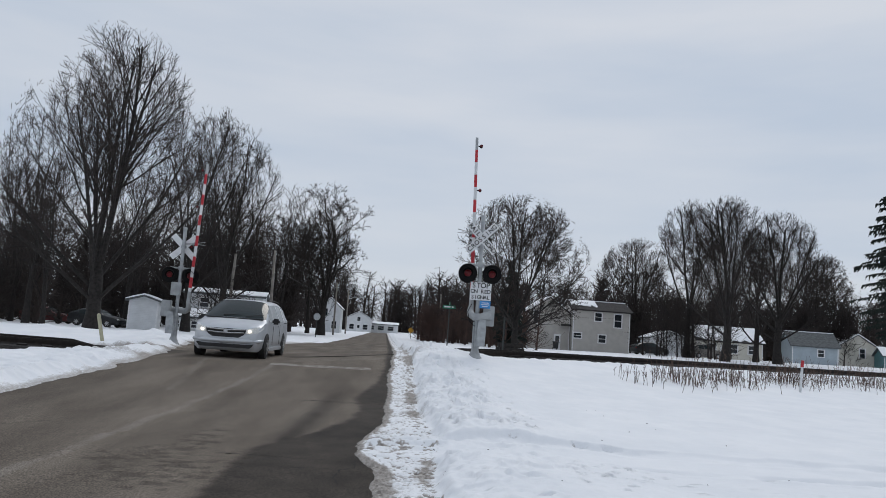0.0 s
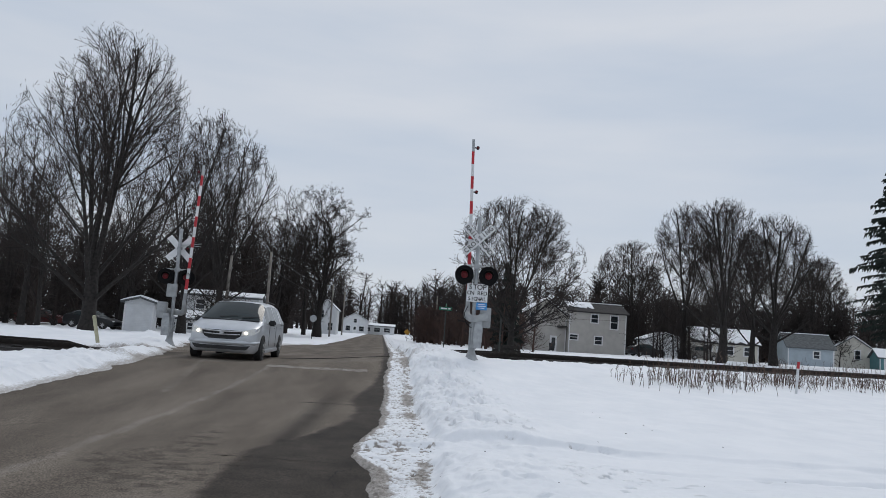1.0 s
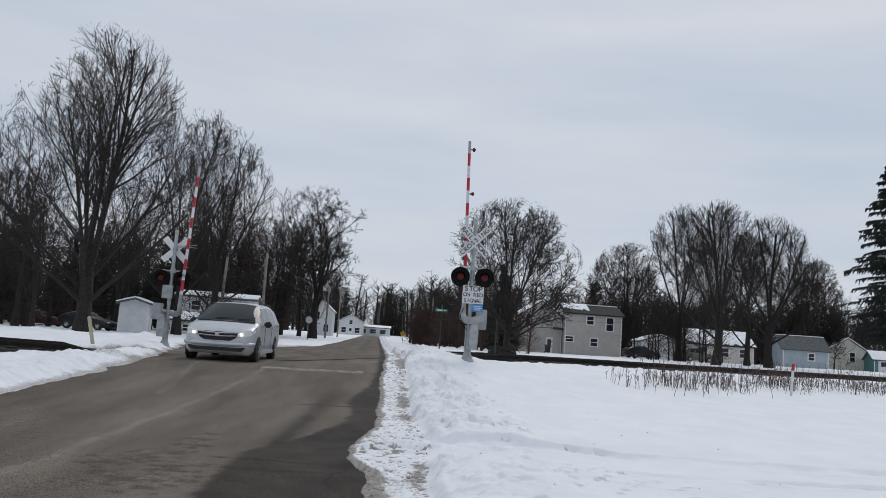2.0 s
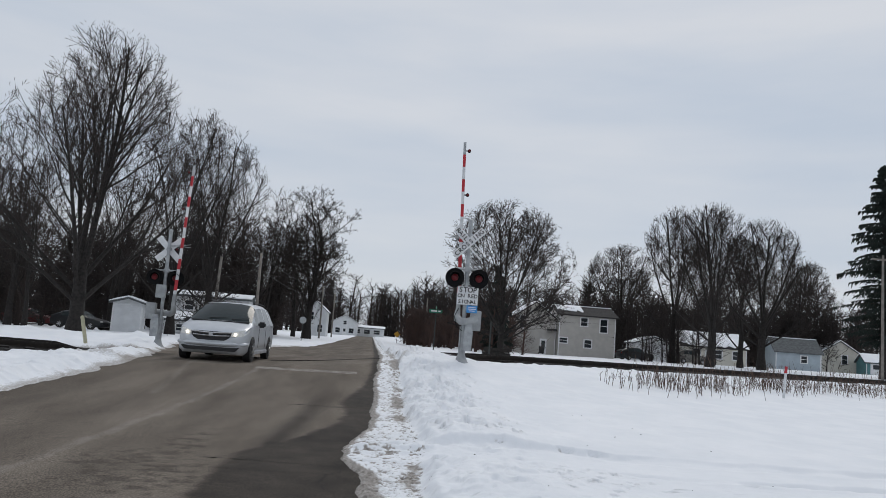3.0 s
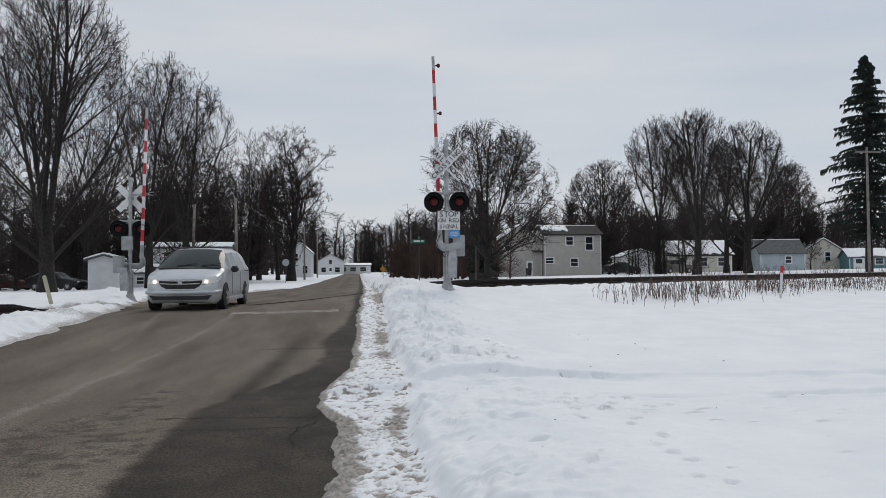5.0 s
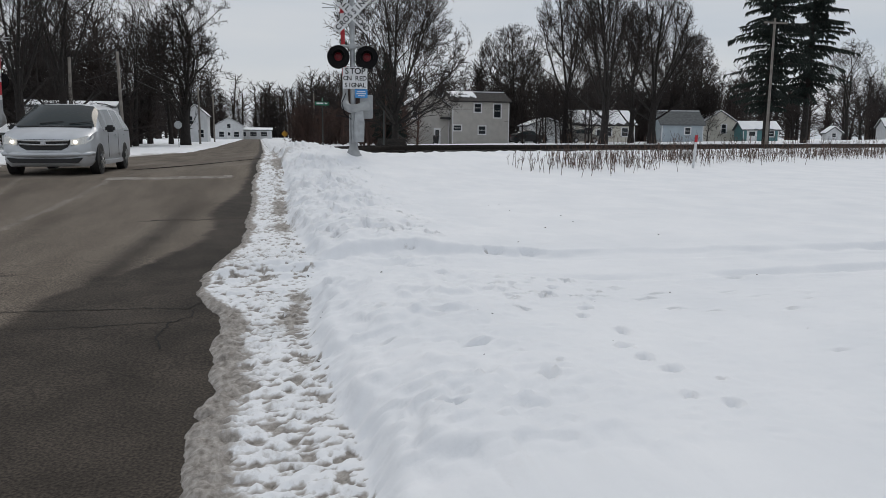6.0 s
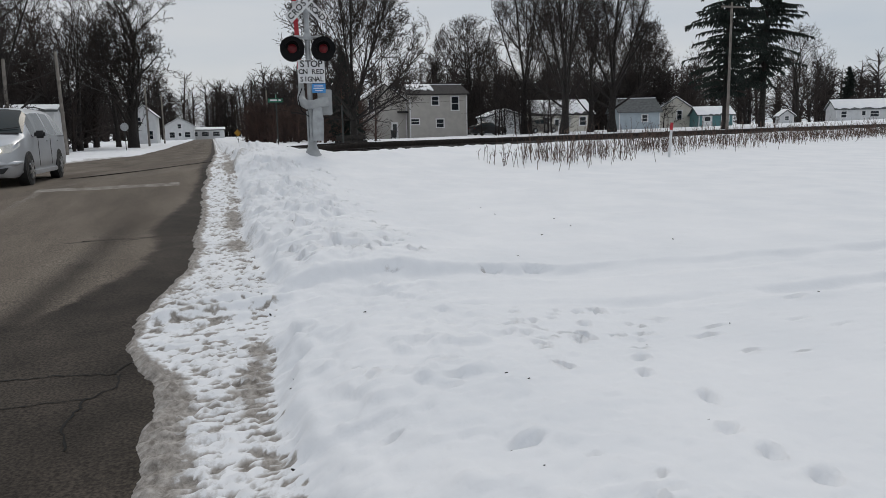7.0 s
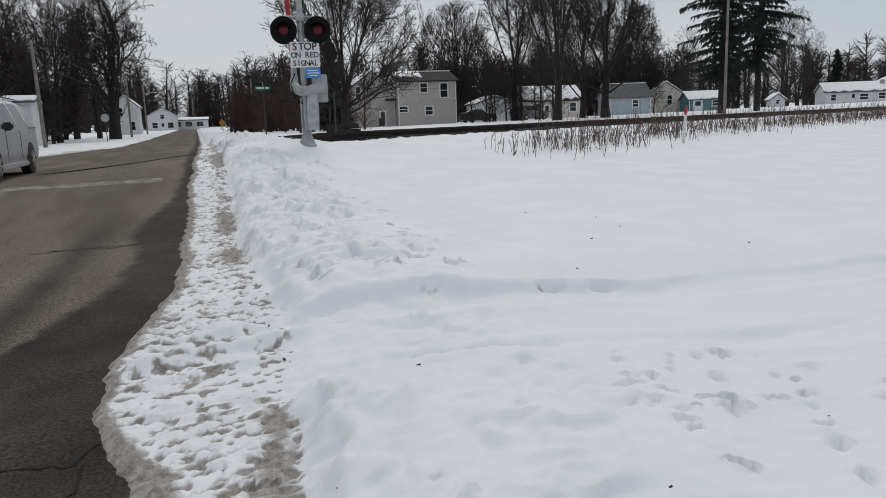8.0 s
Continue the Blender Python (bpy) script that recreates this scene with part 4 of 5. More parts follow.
def building(name, x, y, turn, w, d, eave, rise, axis, wall, roof, label, windows=(), doors=(), snow=(1.0, 1.0), chimney=None, category="house", span=(0.0, 1.0)):
    """A house with its front towards -y. Windows and doors: (x, z, w, h) on the front."""
    z = ground_height(x, y)
    t = thing(name, pose(x, y, z, 0, 0, turn), label, category)
    part("wall", gable_walls(w, d, eave, rise, axis), wall, t)
    r = part("roof", roof_shape(w, d, eave, rise, axis), roof, t)
    for side, cover in zip((-1, 1), snow):
        if cover > 0.05:
            part("roof_snow", snow_slab(w, d, eave, rise, axis, cover, int(abs(x) * 7 + side), side, span if side < 0 else (0.0, 1.0)), SNOW, r, "snow lying on the roof", smooth=False)
    for wx, wz, ww, wh in windows:
        window_part(t, wx, -d / 2, wz, ww, wh)
    for dx, dz, dw, dh in doors:
        dr = part("door", Shape().box((dx, -d / 2 - 0.01, dz + dh / 2), (dw, 0.08, dh)), TRIM, t, "white door", 0.01)
        part("door_pane", Shape().box((dx, -d / 2 - 0.055, dz + dh * 0.68), (dw * 0.55, 0.02, dh * 0.4)), PANE, dr)
        part("door_handle", Shape().box((dx + dw * 0.38, -d / 2 - 0.07, dz + dh * 0.45), (0.05, 0.05, 0.12)), DARKPOST, dr)
    for ex in (-1, 1):
        part("corner_board", Shape().box((ex * (w / 2 - 0.05), -d / 2 - 0.008, eave / 2 - 0.2), (0.12, 0.03, eave)), TRIM, t)
    if chimney:
        part("chimney", Shape().box((chimney[0], chimney[1], eave + rise * 0.7), (0.6, 0.6, 1.7)), CONCRETE, r, bevel=0.02)
    return t


# ---- vehicles ----
def wheel(parent, x, y, r, w, side):
    ty = part("wheel", Shape().tube([(x - side * w, y, r), (x - side * w * 0.2, y, r), (x - side * 0.02, y, r), (x, y, r)], [r * 0.96, r, r, r * 0.93], 26), TYRE, parent, "black tyre")
    part("rim", Shape().tube([(x + side * 0.003, y, r), (x + side * 0.012, y, r)], [r * 0.66, r * 0.62], 22), BLACKPLASTIC, ty)
    for k in range(7):
        a = 2 * math.pi * k / 7
        m = Euler((a, 0, 0)).to_matrix()
        c = Vector((x + side * 0.016, y, r)) + m @ Vector((0, 0, r * 0.33))
        part("spoke", Shape().box(c, (0.03, r * 0.17, r * 0.60), m), CHROME, ty)
    part("hub_cap", Shape().tube([(x + side * 0.01, y, r), (x + side * 0.04, y, r)], [r * 0.17, r * 0.13], 12), CHROME, ty)


def car_body(parent, paint, sections, belt, window_cells, windshield, rear, arches=(), rad=0.36):
    """A lofted body. sections: (y, half width, top, roof half width). Cells of the loft that lie in the glass become panes."""
    rings, n = [], 0
    for y, hw, top, rw, low in sections:
        b = min(belt + 0.02 * y, top - 0.05)
        pts = [(0, low), (hw * 0.86, low), (hw * 0.97, low + 0.10), (hw, low + 0.30), (hw * 0.995, (low + 0.30 + b) / 2), (hw * 0.975, b)]
        if rw > 0.785 or top - b > 0.25:
            pts += [(rw + (hw * 0.95 - rw) * 0.35, b + (top - b) * 0.58), (rw, top - 0.13 * min(1, (top - b) / 0.6)), (rw * 0.86, top - 0.035 * min(1, (top - b) / 0.6)), (rw * 0.45, top - 0.004), (0, top)]
        else:
            k = top - b
            pts += [(hw * 0.94, b + k * 0.35), (hw * 0.86, b + k * 0.6), (hw * 0.72, b + k * 0.8), (hw * 0.4, b + k * 0.96), (0, top)]
        n = len(pts)
        rings.append([(x, y, z) for x, z in pts] + [(-x, y, z) for x, z in reversed(pts[1:-1])])
    m = len(rings[0])
    groups = {}
    for i in range(len(rings) - 1):
        for j in range(m):
            jj = j if j < n - 1 else m - 1 - j
            key = "body"
            if (i, jj) in window_cells:
                key = ("side_window", i, j)
            elif (i in windshield) and 7 <= jj <= 9:
                key = "windshield"
            elif (i in rear) and jj >= 6:
                key = "rear_window"
            groups.setdefault(key, []).append((i, j))
    for key, cells in groups.items():
        s = Shape()
        index = {}
        for i, j in cells:
            f = []
            for a, b in ((i, j), (i, (j + 1) % m), (i + 1, (j + 1) % m), (i + 1, j)):
                if (a, b) not in index:
                    index[(a, b)] = len(s.v)
                    s.v.append(rings[a][b])
                f.append(index[(a, b)])
            s.f.append(tuple(f))
        if key == "body":
            for r_, flip in ((0, 1), (len(rings) - 1, 0)):
                f = []
                for b in range(m):
                    if (r_, b) not in index:
                        index[(r_, b)] = len(s.v)
                        s.v.append(rings[r_][b])
                    f.append(index[(r_, b)])
                s.f.append(tuple(reversed(f)) if flip else tuple(f))
            part("body", s, paint, parent, smooth=True)
        else:
            part(key if isinstance(key, str) else "side_window", s, CARGLASS, parent, "dark glass", smooth=True)
    return rings


def minivan(m):
    v = thing("minivan", m, "silver minivan with lit headlamps standing on the road", "car")
    S = [(-0.03, 0.60, 0.66, 0.5, 0.30), (0.02, 0.78, 0.78, 0.6, 0.25), (0.12, 0.88, 0.88, 0.6, 0.21), (0.32, 0.945, 0.97, 0.6, 0.20), (0.62, 0.975, 1.05, 0.6, 0.20),
         (0.92, 0.99, 1.115, 0.78, 0.20), (1.0, 0.99, 1.15, 0.90, 0.20), (1.45, 0.995, 1.44, 0.85, 0.20), (1.98, 1.0, 1.69, 0.78, 0.20), (2.35, 1.0, 1.72, 0.76, 0.20),
         (3.05, 1.0, 1.745, 0.76, 0.20), (3.13, 1.0, 1.747, 0.76, 0.20), (4.00, 1.0, 1.735, 0.755, 0.20), (4.08, 1.0, 1.73, 0.755, 0.20), (4.72, 0.985, 1.68, 0.74, 0.21), (4.95, 0.965, 1.60, 0.70, 0.24), (5.08, 0.93, 1.30, 0.72, 0.28), (5.15, 0.88, 1.02, 0.70, 0.34)]
    cells = {(i, j) for i in (7, 8, 9, 11, 13) for j in (5, 6)}
    car_body(v, SILVER, S, 1.02, cells, (6, 7), (15,))
    for sx in (-1, 1):
        for y in (0.93, 3.95):
            arch = Shape()
            for i in range(13):
                a = math.pi * i / 12
                for r in (0.345, 0.40):
                    arch.v.append((sx * 0.999, y + r * math.cos(a), 0.34 + r * math.sin(a)))
                    arch.v.append((sx * 0.93, y + r * math.cos(a), 0.34 + r * math.sin(a)))
            for i in range(12):
                k = i * 4
                arch.f += [(k, k + 4, k + 6, k + 2), (k + 1, k + 3, k + 7, k + 5), (k, k + 1, k + 5, k + 4), (k + 2, k + 6, k + 7, k + 3)]
            part("wheel_arch", arch, BLACKPLASTIC, v)
            well = Shape().tube([(sx * 0.80, y, 0.36), (sx * 1.001, y, 0.36)], [0.375, 0.375], 24)
            part("wheel_well", well, BLACKPLASTIC, v)
            wheel(v, sx * 1.012, y, 0.335, 0.22, sx)
        mirror = part("mirror", Shape().box((sx * 1.10, 1.62, 1.10), (0.22, 0.13, 0.17)), BLACKPLASTIC, v, "black door mirror", 0.04)
        hl = Shape()
        hl.v = [(sx * 0.55, -0.035, 0.70), (sx * 0.86, 0.04, 0.73), (sx * 0.965, 0.42, 0.86), (sx * 0.945, 0.48, 0.94), (sx * 0.83, 0.08, 0.90), (sx * 0.55, -0.01, 0.82)]
        hl.v += [(x * 0.96, y + 0.12, z) for x, y, z in hl.v]
        hl.f = [(0, 1, 4, 5), (1, 2, 3, 4), (6, 11, 10, 7), (7, 10, 9, 8), (0, 6, 7, 1), (1, 7, 8, 2), (2, 8, 9, 3), (3, 9, 10, 4), (4, 10, 11, 5), (5, 11, 6, 0)]
        head = part("headlamp", hl, LAMPGLASS, v, "clear swept-back headlamp", smooth=False)
        part("bulb", Shape().tube([(sx * 0.66, -0.045, 0.775), (sx * 0.66, 0.02, 0.775)], [0.04, 0.04], 14), BULB, head, "lit headlamp bulb")
        part("tail_lamp", Shape().box((sx * 0.84, 5.05, 0.92), (0.14, 0.12, 0.30)), REDLAMP, v, bevel=0.03)
        for y in (2.05, 3.20):
            part("door_handle", Shape().box((sx * 1.005, y + 0.75, 0.95), (0.03, 0.20, 0.035)), SILVER, v, bevel=0.008)
        part("sill", Shape().box((sx * 0.985, 2.45, 0.27), (0.05, 2.3, 0.12)), SILVER, v, bevel=0.02)
        part("slide_rail", Shape().box((sx * 0.999, 4.35, 1.06), (0.012, 0.75, 0.02)), BLACKPLASTIC, v)
        for y in (1.86, 3.09):
            part("door_seam", Shape().box((sx * 0.9995, y, 0.70), (0.008, 0.012, 0.62)), BLACKPLASTIC, v)
        part("roof_rail", Shape().tube([(sx * 0.66, 2.5, 1.745), (sx * 0.66, 3.4, 1.765), (sx * 0.65, 4.5, 1.735)], [0.016] * 3, 6), BLACKPLASTIC, v)
    part("grille", Shape().prism([(-0.56, 0.83), (-0.50, 0.66), (-0.36, 0.585), (0.36, 0.585), (0.50, 0.66), (0.56, 0.83)], "y", -0.045, 0.06), BLACKPLASTIC, v, "black grille with chrome bars", 0.012)
    for z, half in ((0.80, 0.54), (0.715, 0.50)):
        part("grille_bar", Shape().tube([(-half, -0.03, z + 0.01), (-half * 0.5, -0.062, z - 0.005), (0, -0.068, z - 0.01), (half * 0.5, -0.062, z - 0.005), (half, -0.03, z + 0.01)], [0.022] * 5, 8), CHROME, v, "chrome grille bar", smooth=True)
    part("lower_intake", Shape().prism([(-0.80, 0.42), (-0.70, 0.30), (0.70, 0.30), (0.80, 0.42), (0.55, 0.40), (-0.55, 0.40)], "y", -0.055, 0.10), BLACKPLASTIC, v, "wide black lower intake", 0.01)
    part("bumper", Shape().tube([(-0.97, 0.42, 0.52), (-0.90, 0.16, 0.50), (-0.62, 0.0, 0.49), (0, -0.05, 0.485), (0.62, 0.0, 0.49), (0.90, 0.16, 0.50), (0.97, 0.42, 0.52)], [0.03, 0.055, 0.07, 0.07, 0.07, 0.055, 0.03], 12), SILVER, v, smooth=True)
    part("cowl", Shape().box((0, 0.975, 1.128), (1.66, 0.10, 0.035)), BLACKPLASTIC, v, "black cowl", 0.01)
    part("badge", Shape().box((0, -0.082, 0.755), (0.12, 0.02, 0.10)), CHROME, v, bevel=0.01)
    for sx in (-0.35, 0.30):
        part("wiper", Shape().tube([(sx, 1.06, 1.205), (sx + 0.5, 1.14, 1.262)], [0.012, 0.008], 6), BLACKPLASTIC, v)
    return v


def small_car(name, m, paint, label, high=1.45, length=4.5):
    v = thing(name, m, label, "car")
    k, h = length / 4.5, high / 1.45
    S = [(0.0, 0.66, 0.62, 0.5, 0.28), (0.12, 0.82, 0.74, 0.6, 0.22), (0.6, 0.88, 0.86, 0.6, 0.2), (1.25, 0.90, 0.95, 0.7, 0.2), (1.75, 0.90, 1.28, 0.66, 0.2), (2.1, 0.90, 1.43, 0.62, 0.2),
         (2.75, 0.90, 1.45, 0.62, 0.2), (2.82, 0.90, 1.45, 0.62, 0.2), (3.5, 0.89, 1.38, 0.62, 0.2), (4.1, 0.87, 1.15, 0.64, 0.22), (4.45, 0.82, 0.95, 0.6, 0.26), (4.5, 0.76, 0.8, 0.6, 0.3)]
    S = [(y * k, a, t * h, r, l) for y, a, t, r, l in S]
    car_body(v, paint, S, 0.90 * h, {(4, 5), (4, 6), (5, 5), (5, 6), (7, 5), (7, 6)}, (3, 4), (8,))
    for sx in (-1, 1):
        for y in (0.85 * k, 3.55 * k):
            part("wheel_well", Shape().tube([(sx * 0.72, y, 0.33), (sx * 0.902, y, 0.33)], [0.35, 0.35], 20), BLACKPLASTIC, v)
            wheel(v, sx * 0.915, y, 0.31, 0.2, sx)
        part("headlamp", Shape().box((sx * 0.62, 0.08, 0.66 * h), (0.3, 0.12, 0.12)), LAMPGLASS, v, bevel=0.03)
        part("tail_lamp", Shape().box((sx * 0.68, length - 0.05, 0.76 * h), (0.24, 0.1, 0.14)), REDLAMP, v, bevel=0.02)
    part("bumper", Shape().box((0, 0.03, 0.42), (1.5, 0.16, 0.2)), paint, v, bevel=0.05)
    return v


BULB = bpy.data.materials.new("lit_bulb")
BULB.use_nodes = True
BULB.node_tree.nodes["Principled BSDF"].inputs["Emission Color"].default_value = (1.0, 0.93, 0.80, 1)
BULB.node_tree.nodes["Principled BSDF"].inputs["Emission Strength"].default_value = 2.0


# ---- trees ----
def twig_mesh(name, segs, material, sides=3):
    """Thin tapered prisms from rows of (p0, p1, r0, r1), all in one mesh."""
    a = np.array([s[0] for s in segs], float)
    b = np.array([s[1] for s in segs], float)
    r0 = np.array([s[2] for s in segs], float)[:, None]
    r1 = np.array([s[3] for s in segs], float)[:, None]
    d = b - a
    d = d / np.maximum(np.linalg.norm(d, axis=1, keepdims=True), 1e-6)
    ref = np.where(np.abs(d[:, 2:3]) > 0.9, np.array([[1.0, 0, 0]]), np.array([[0, 0, 1.0]]))
    u = np.cross(d, ref)
    u = u / np.linalg.norm(u, axis=1, keepdims=True)
    v = np.cross(d, u)
    rings = []
    for p, r in ((a, r0), (b + d * r1 * 0.3, r1)):
        for j in range(sides):
            t = 2 * math.pi * j / sides
            rings.append(p + (u * math.cos(t) + v * math.sin(t)) * r)
    co = np.stack(rings, 1).reshape(-1, 3)
    n, k = len(segs), 2 * sides
    q = np.array([(j, (j + 1) % sides, sides + (j + 1) % sides, sides + j) for j in range(sides)])
    faces = (np.arange(n)[:, None, None] * k + q[None]).reshape(-1, 4)
    me = bpy.data.meshes.new(name)
    me.vertices.add(len(co))
    me.vertices.foreach_set("co", co.ravel().astype(np.float32))
    me.loops.add(faces.size)
    me.loops.foreach_set("vertex_index", faces.ravel().astype(np.int32))
    me.polygons.add(len(faces))
    me.polygons.foreach_set("loop_start", np.arange(0, faces.size, 4, dtype=np.int32))
    me.update(calc_edges=True)
    me.materials.append(material)
    me.shade_smooth()
    return me


def unit(v):
    n = math.sqrt(v[0] ** 2 + v[1] ** 2 + v[2] ** 2) or 1.0
    return (v[0] / n, v[1] / n, v[2] / n)


def turned(d, angle, spin):
    """d bent away by an angle, towards a spin round it."""
    ref = (1, 0, 0) if abs(d[2]) > 0.8 else (0, 0, 1)
    u = unit((d[1] * ref[2] - d[2] * ref[1], d[2] * ref[0] - d[0] * ref[2], d[0] * ref[1] - d[1] * ref[0]))
    v = (d[1] * u[2] - d[2] * u[1], d[2] * u[0] - d[0] * u[2], d[0] * u[1] - d[1] * u[0])
    c, s, cu, su = math.cos(angle), math.sin(angle), math.cos(spin), math.sin(spin)
    return unit(tuple(d[i] * c + (u[i] * cu + v[i] * su) * s for i in range(3)))


def grow(rnd, segs, p, d, length, radius, level, counts, rise, wander, ratio, spread):
    """One branch and, from it, its children. Rows go into segs by level."""
    n = max(2, min(7, int(length / 0.5) + 1)) if level < 4 else 2
    pts, dirs, rads = [p], [d], [radius]
    for i in range(n):
        d = unit((d[0] + rnd.gauss(0, wander), d[1] + rnd.gauss(0, wander), d[2] + rnd.gauss(0, wander) + rise))
        p = tuple(p[k] + d[k] * length / n for k in range(3))
        r = radius * (1 - 0.72 * (i + 1) / n)
        segs.append((pts[-1], p, rads[-1], r, level))
        pts.append(p)
        dirs.append(d)
        rads.append(r)
    if level >= len(counts):
        return
    kids = counts[level]
    spin = rnd.uniform(0, 6.3)
    for k in range(kids):
        u = 0.22 + 0.78 * (k + rnd.random() * 0.8) / kids
        i = min(n - 1, int(u * n))
        f = u * n - i
        q = tuple(pts[i][j] + (pts[i + 1][j] - pts[i][j]) * min(f, 1) for j in range(3))
        spin += 2.4 + rnd.uniform(-0.5, 0.5)
        ang = radians(spread * (1.30 if level < 2 else 1.30)) * rnd.uniform(0.6, 1.35)
        ln = length * ratio * (1.12 - 0.55 * u) * rnd.uniform(0.75, 1.25)
        rr = max(0.006, (rads[i] + (rads[i + 1] - rads[i]) * min(f, 1)) * 0.58)
        grow(rnd, segs, q, turned(dirs[i], ang, spin), ln, rr, level + 1, counts, rise + 0.02, wander, ratio, spread)


def bare_tree(name, m, seed, height, trunk_r, fork, limbs, limb_angle, counts, label, wood=BARK, twig=TWIG, rise=0.06, wander=0.10, ratio=0.62, spread=38, limb_len=None, min_r=0.008, envelope=None):
    """A leafless tree: a trunk that forks into limbs, and their twigs."""
    rnd = random.Random(seed)
    trunk, crown = [], []
    p, d, r = (0, 0, -0.3), (0, 0, 1), trunk_r
    n = 6
    stem = height * fork
    pts = [p]
    for i in range(n):
        d = unit((d[0] + rnd.gauss(0, 0.04), d[1] + rnd.gauss(0, 0.04), d[2] + 0.3))
        q = tuple(p[k] + d[k] * (stem + 0.3) / n for k in range(3))
        r2 = trunk_r * (1 - 0.25 * (i + 1) / n) * (1.25 if i == 0 else 1)
        trunk.append((p, q, r * (1.35 if i == 0 else 1), r2))
        p, r = q, r2
        pts.append(p)
    t = thing(name, m, label, "tree", "bare trees")
    st = Shape()
    st.tube([trunk[0][0]] + [s[1] for s in trunk], [trunk[0][2]] + [s[3] for s in trunk], 12)
    part("trunk", st, wood, t, smooth=True)
    fine = []
    ll = limb_len or height * (1 - fork) * 0.86
    wide, mid, tall = envelope or (1e3, 0, 1e3)
    for k in range(limbs):
        rows = []
        v = k / max(1, limbs - 1)
        a = radians(limb_angle) * (0.06 + 1.0 * v) * rnd.uniform(0.85, 1.15)
        low = pts[max(3, n - int(3.0 * v + rnd.random()))]
        reach = ll * rnd.uniform(0.86, 1.06) * (1.0 - 0.30 * v)
        thick = trunk_r * (0.44 if k == 0 else 0.40) * (1 - 0.35 * v)
        grow(rnd, rows, low, turned((0, 0, 1), a, 2.4 * k + rnd.uniform(-0.4, 0.4)), reach, thick, 1, counts, rise, wander, ratio, spread)
        kept = []
        for p0, p1, r0, r1, _ in rows:
            e = (p1[0] ** 2 + p1[1] ** 2) / wide ** 2 + ((p1[2] - mid) / tall) ** 2 * (p1[2] > mid) + (((mid - p1[2]) / (mid * 1.05)) ** 2 if p1[2] < mid and mid else 0)
            if e < (1.0 if r0 > 0.035 else rnd.uniform(0.86, 1.1)):
                kept.append((p0, p1, max(min_r * 1.25, r0), max(min_r * 0.85, r1)))
        big = [s for s in kept if s[2] > 0.035]
        fine += [s for s in kept if s[2] <= 0.035]
        if big:
            limb = new("limb", twig_mesh("limb", big, wood, 6))
            limb.parent = t
    crown = new("crown", twig_mesh("crown", fine, twig, 3))
    crown.parent = t
    return t


def spruce(name, m, seed, height, radius, bare, label):
    """A tall old conifer with drooping boughs, thin below."""
    rnd = random.Random(seed)
    t = thing(name, m, label, "conifer")
    part("trunk", Shape().tube([(0, 0, -0.3), (0.05, 0, height * 0.5), (0, 0, height)], [height * 0.017, height * 0.011, 0.02], 10), BARK, t, smooth=True)
    boughs, needles = [], []
    z = height * bare
    while z < height - 0.1:
        u = (z - height * bare) / (height * (1 - bare))
        reach = radius * (1 - u) ** 0.8 * (0.65 + 0.35 * min(1, u * 5)) + 0.15
        for k in range(5):
            a = rnd.uniform(0, 6.3)
            L = reach * rnd.uniform(0.40, 1.15)
            p = (0, 0, z + rnd.uniform(-0.2, 0.2))
            n = 5
            for i in range(n):
                f = (i + 1) / n
                droop = -0.26 * L * f * f * (1 - u * 0.6) + 0.10 * L * f
                q = (math.cos(a) * L * f, math.sin(a) * L * f, z + droop)
                boughs.append((p, q, 0.05 * (1 - 0.8 * f) + 0.012, 0.05 * (0.8 - 0.7 * f) + 0.01))
                for w in range(9):
                    g = rnd.random()
                    o = tuple(p[j] + (q[j] - p[j]) * g for j in range(3))
                    sa = a + rnd.choice((-1, 1)) * rnd.uniform(0.4, 1.3)
                    sl = (0.26 + 0.22 * L / radius) * rnd.uniform(0.6, 1.3) * (1.1 - 0.45 * f)
                    e = (o[0] + math.cos(sa) * sl * 0.8, o[1] + math.sin(sa) * sl * 0.8, o[2] - sl * rnd.uniform(0.4, 1.5))
                    needles.append((o, e, 0.068, 0.022))
                p = q
        z += 0.44 * (1 - 0.35 * u)
    b = new("branchwork", twig_mesh("branchwork", boughs, BARK, 4))
    b.parent = t
    c = new("crown", twig_mesh("crown", needles, NEEDLE, 4))
    c.parent = t
    return t


def at(x, y, turn=0.0, sink=0.0):
    return pose(x, y, ground_height(x, y) - sink, 0, 0, turn)


# large maple and its neighbours across the rails
bare_tree("maple_tree", at(-16.0, 42.0), 11, 17.4, 0.42, 0.20, 10, 58, (0, 11, 7, 6, 4), "tall leafless maple with many upright limbs", limb_len=13.2, spread=27, wander=0.05, ratio=0.52, rise=0.035, min_r=0.010, envelope=(5.4, 8.2, 9.0))
bare_tree("maple_tree", at(-17.3, 66.0), 12, 20.6, 0.36, 0.24, 7, 56, (0, 9, 7, 6, 3), "leafless dark maple behind the crossing", limb_len=15.5, spread=28, wander=0.05, ratio=0.52, rise=0.035, min_r=0.014, envelope=(5.2, 11, 9.6))
bare_tree("maple_tree", at(-14.9, 68.5), 13, 19.6, 0.34, 0.26, 7, 58, (0, 9, 7, 6, 3), "slim leafless maple with a rounded top", limb_len=14.2, spread=30, wander=0.05, ratio=0.50, rise=0.03, min_r=0.014, envelope=(4.6, 12, 7.6))
bare_tree("young_tree", at(-13.6, 60.0), 14, 5.2, 0.13, 0.26, 9, 62, (0, 6, 5, 4), "small spreading leafless tree before the white house", limb_len=3.6, spread=42, rise=0.0, min_r=0.013)
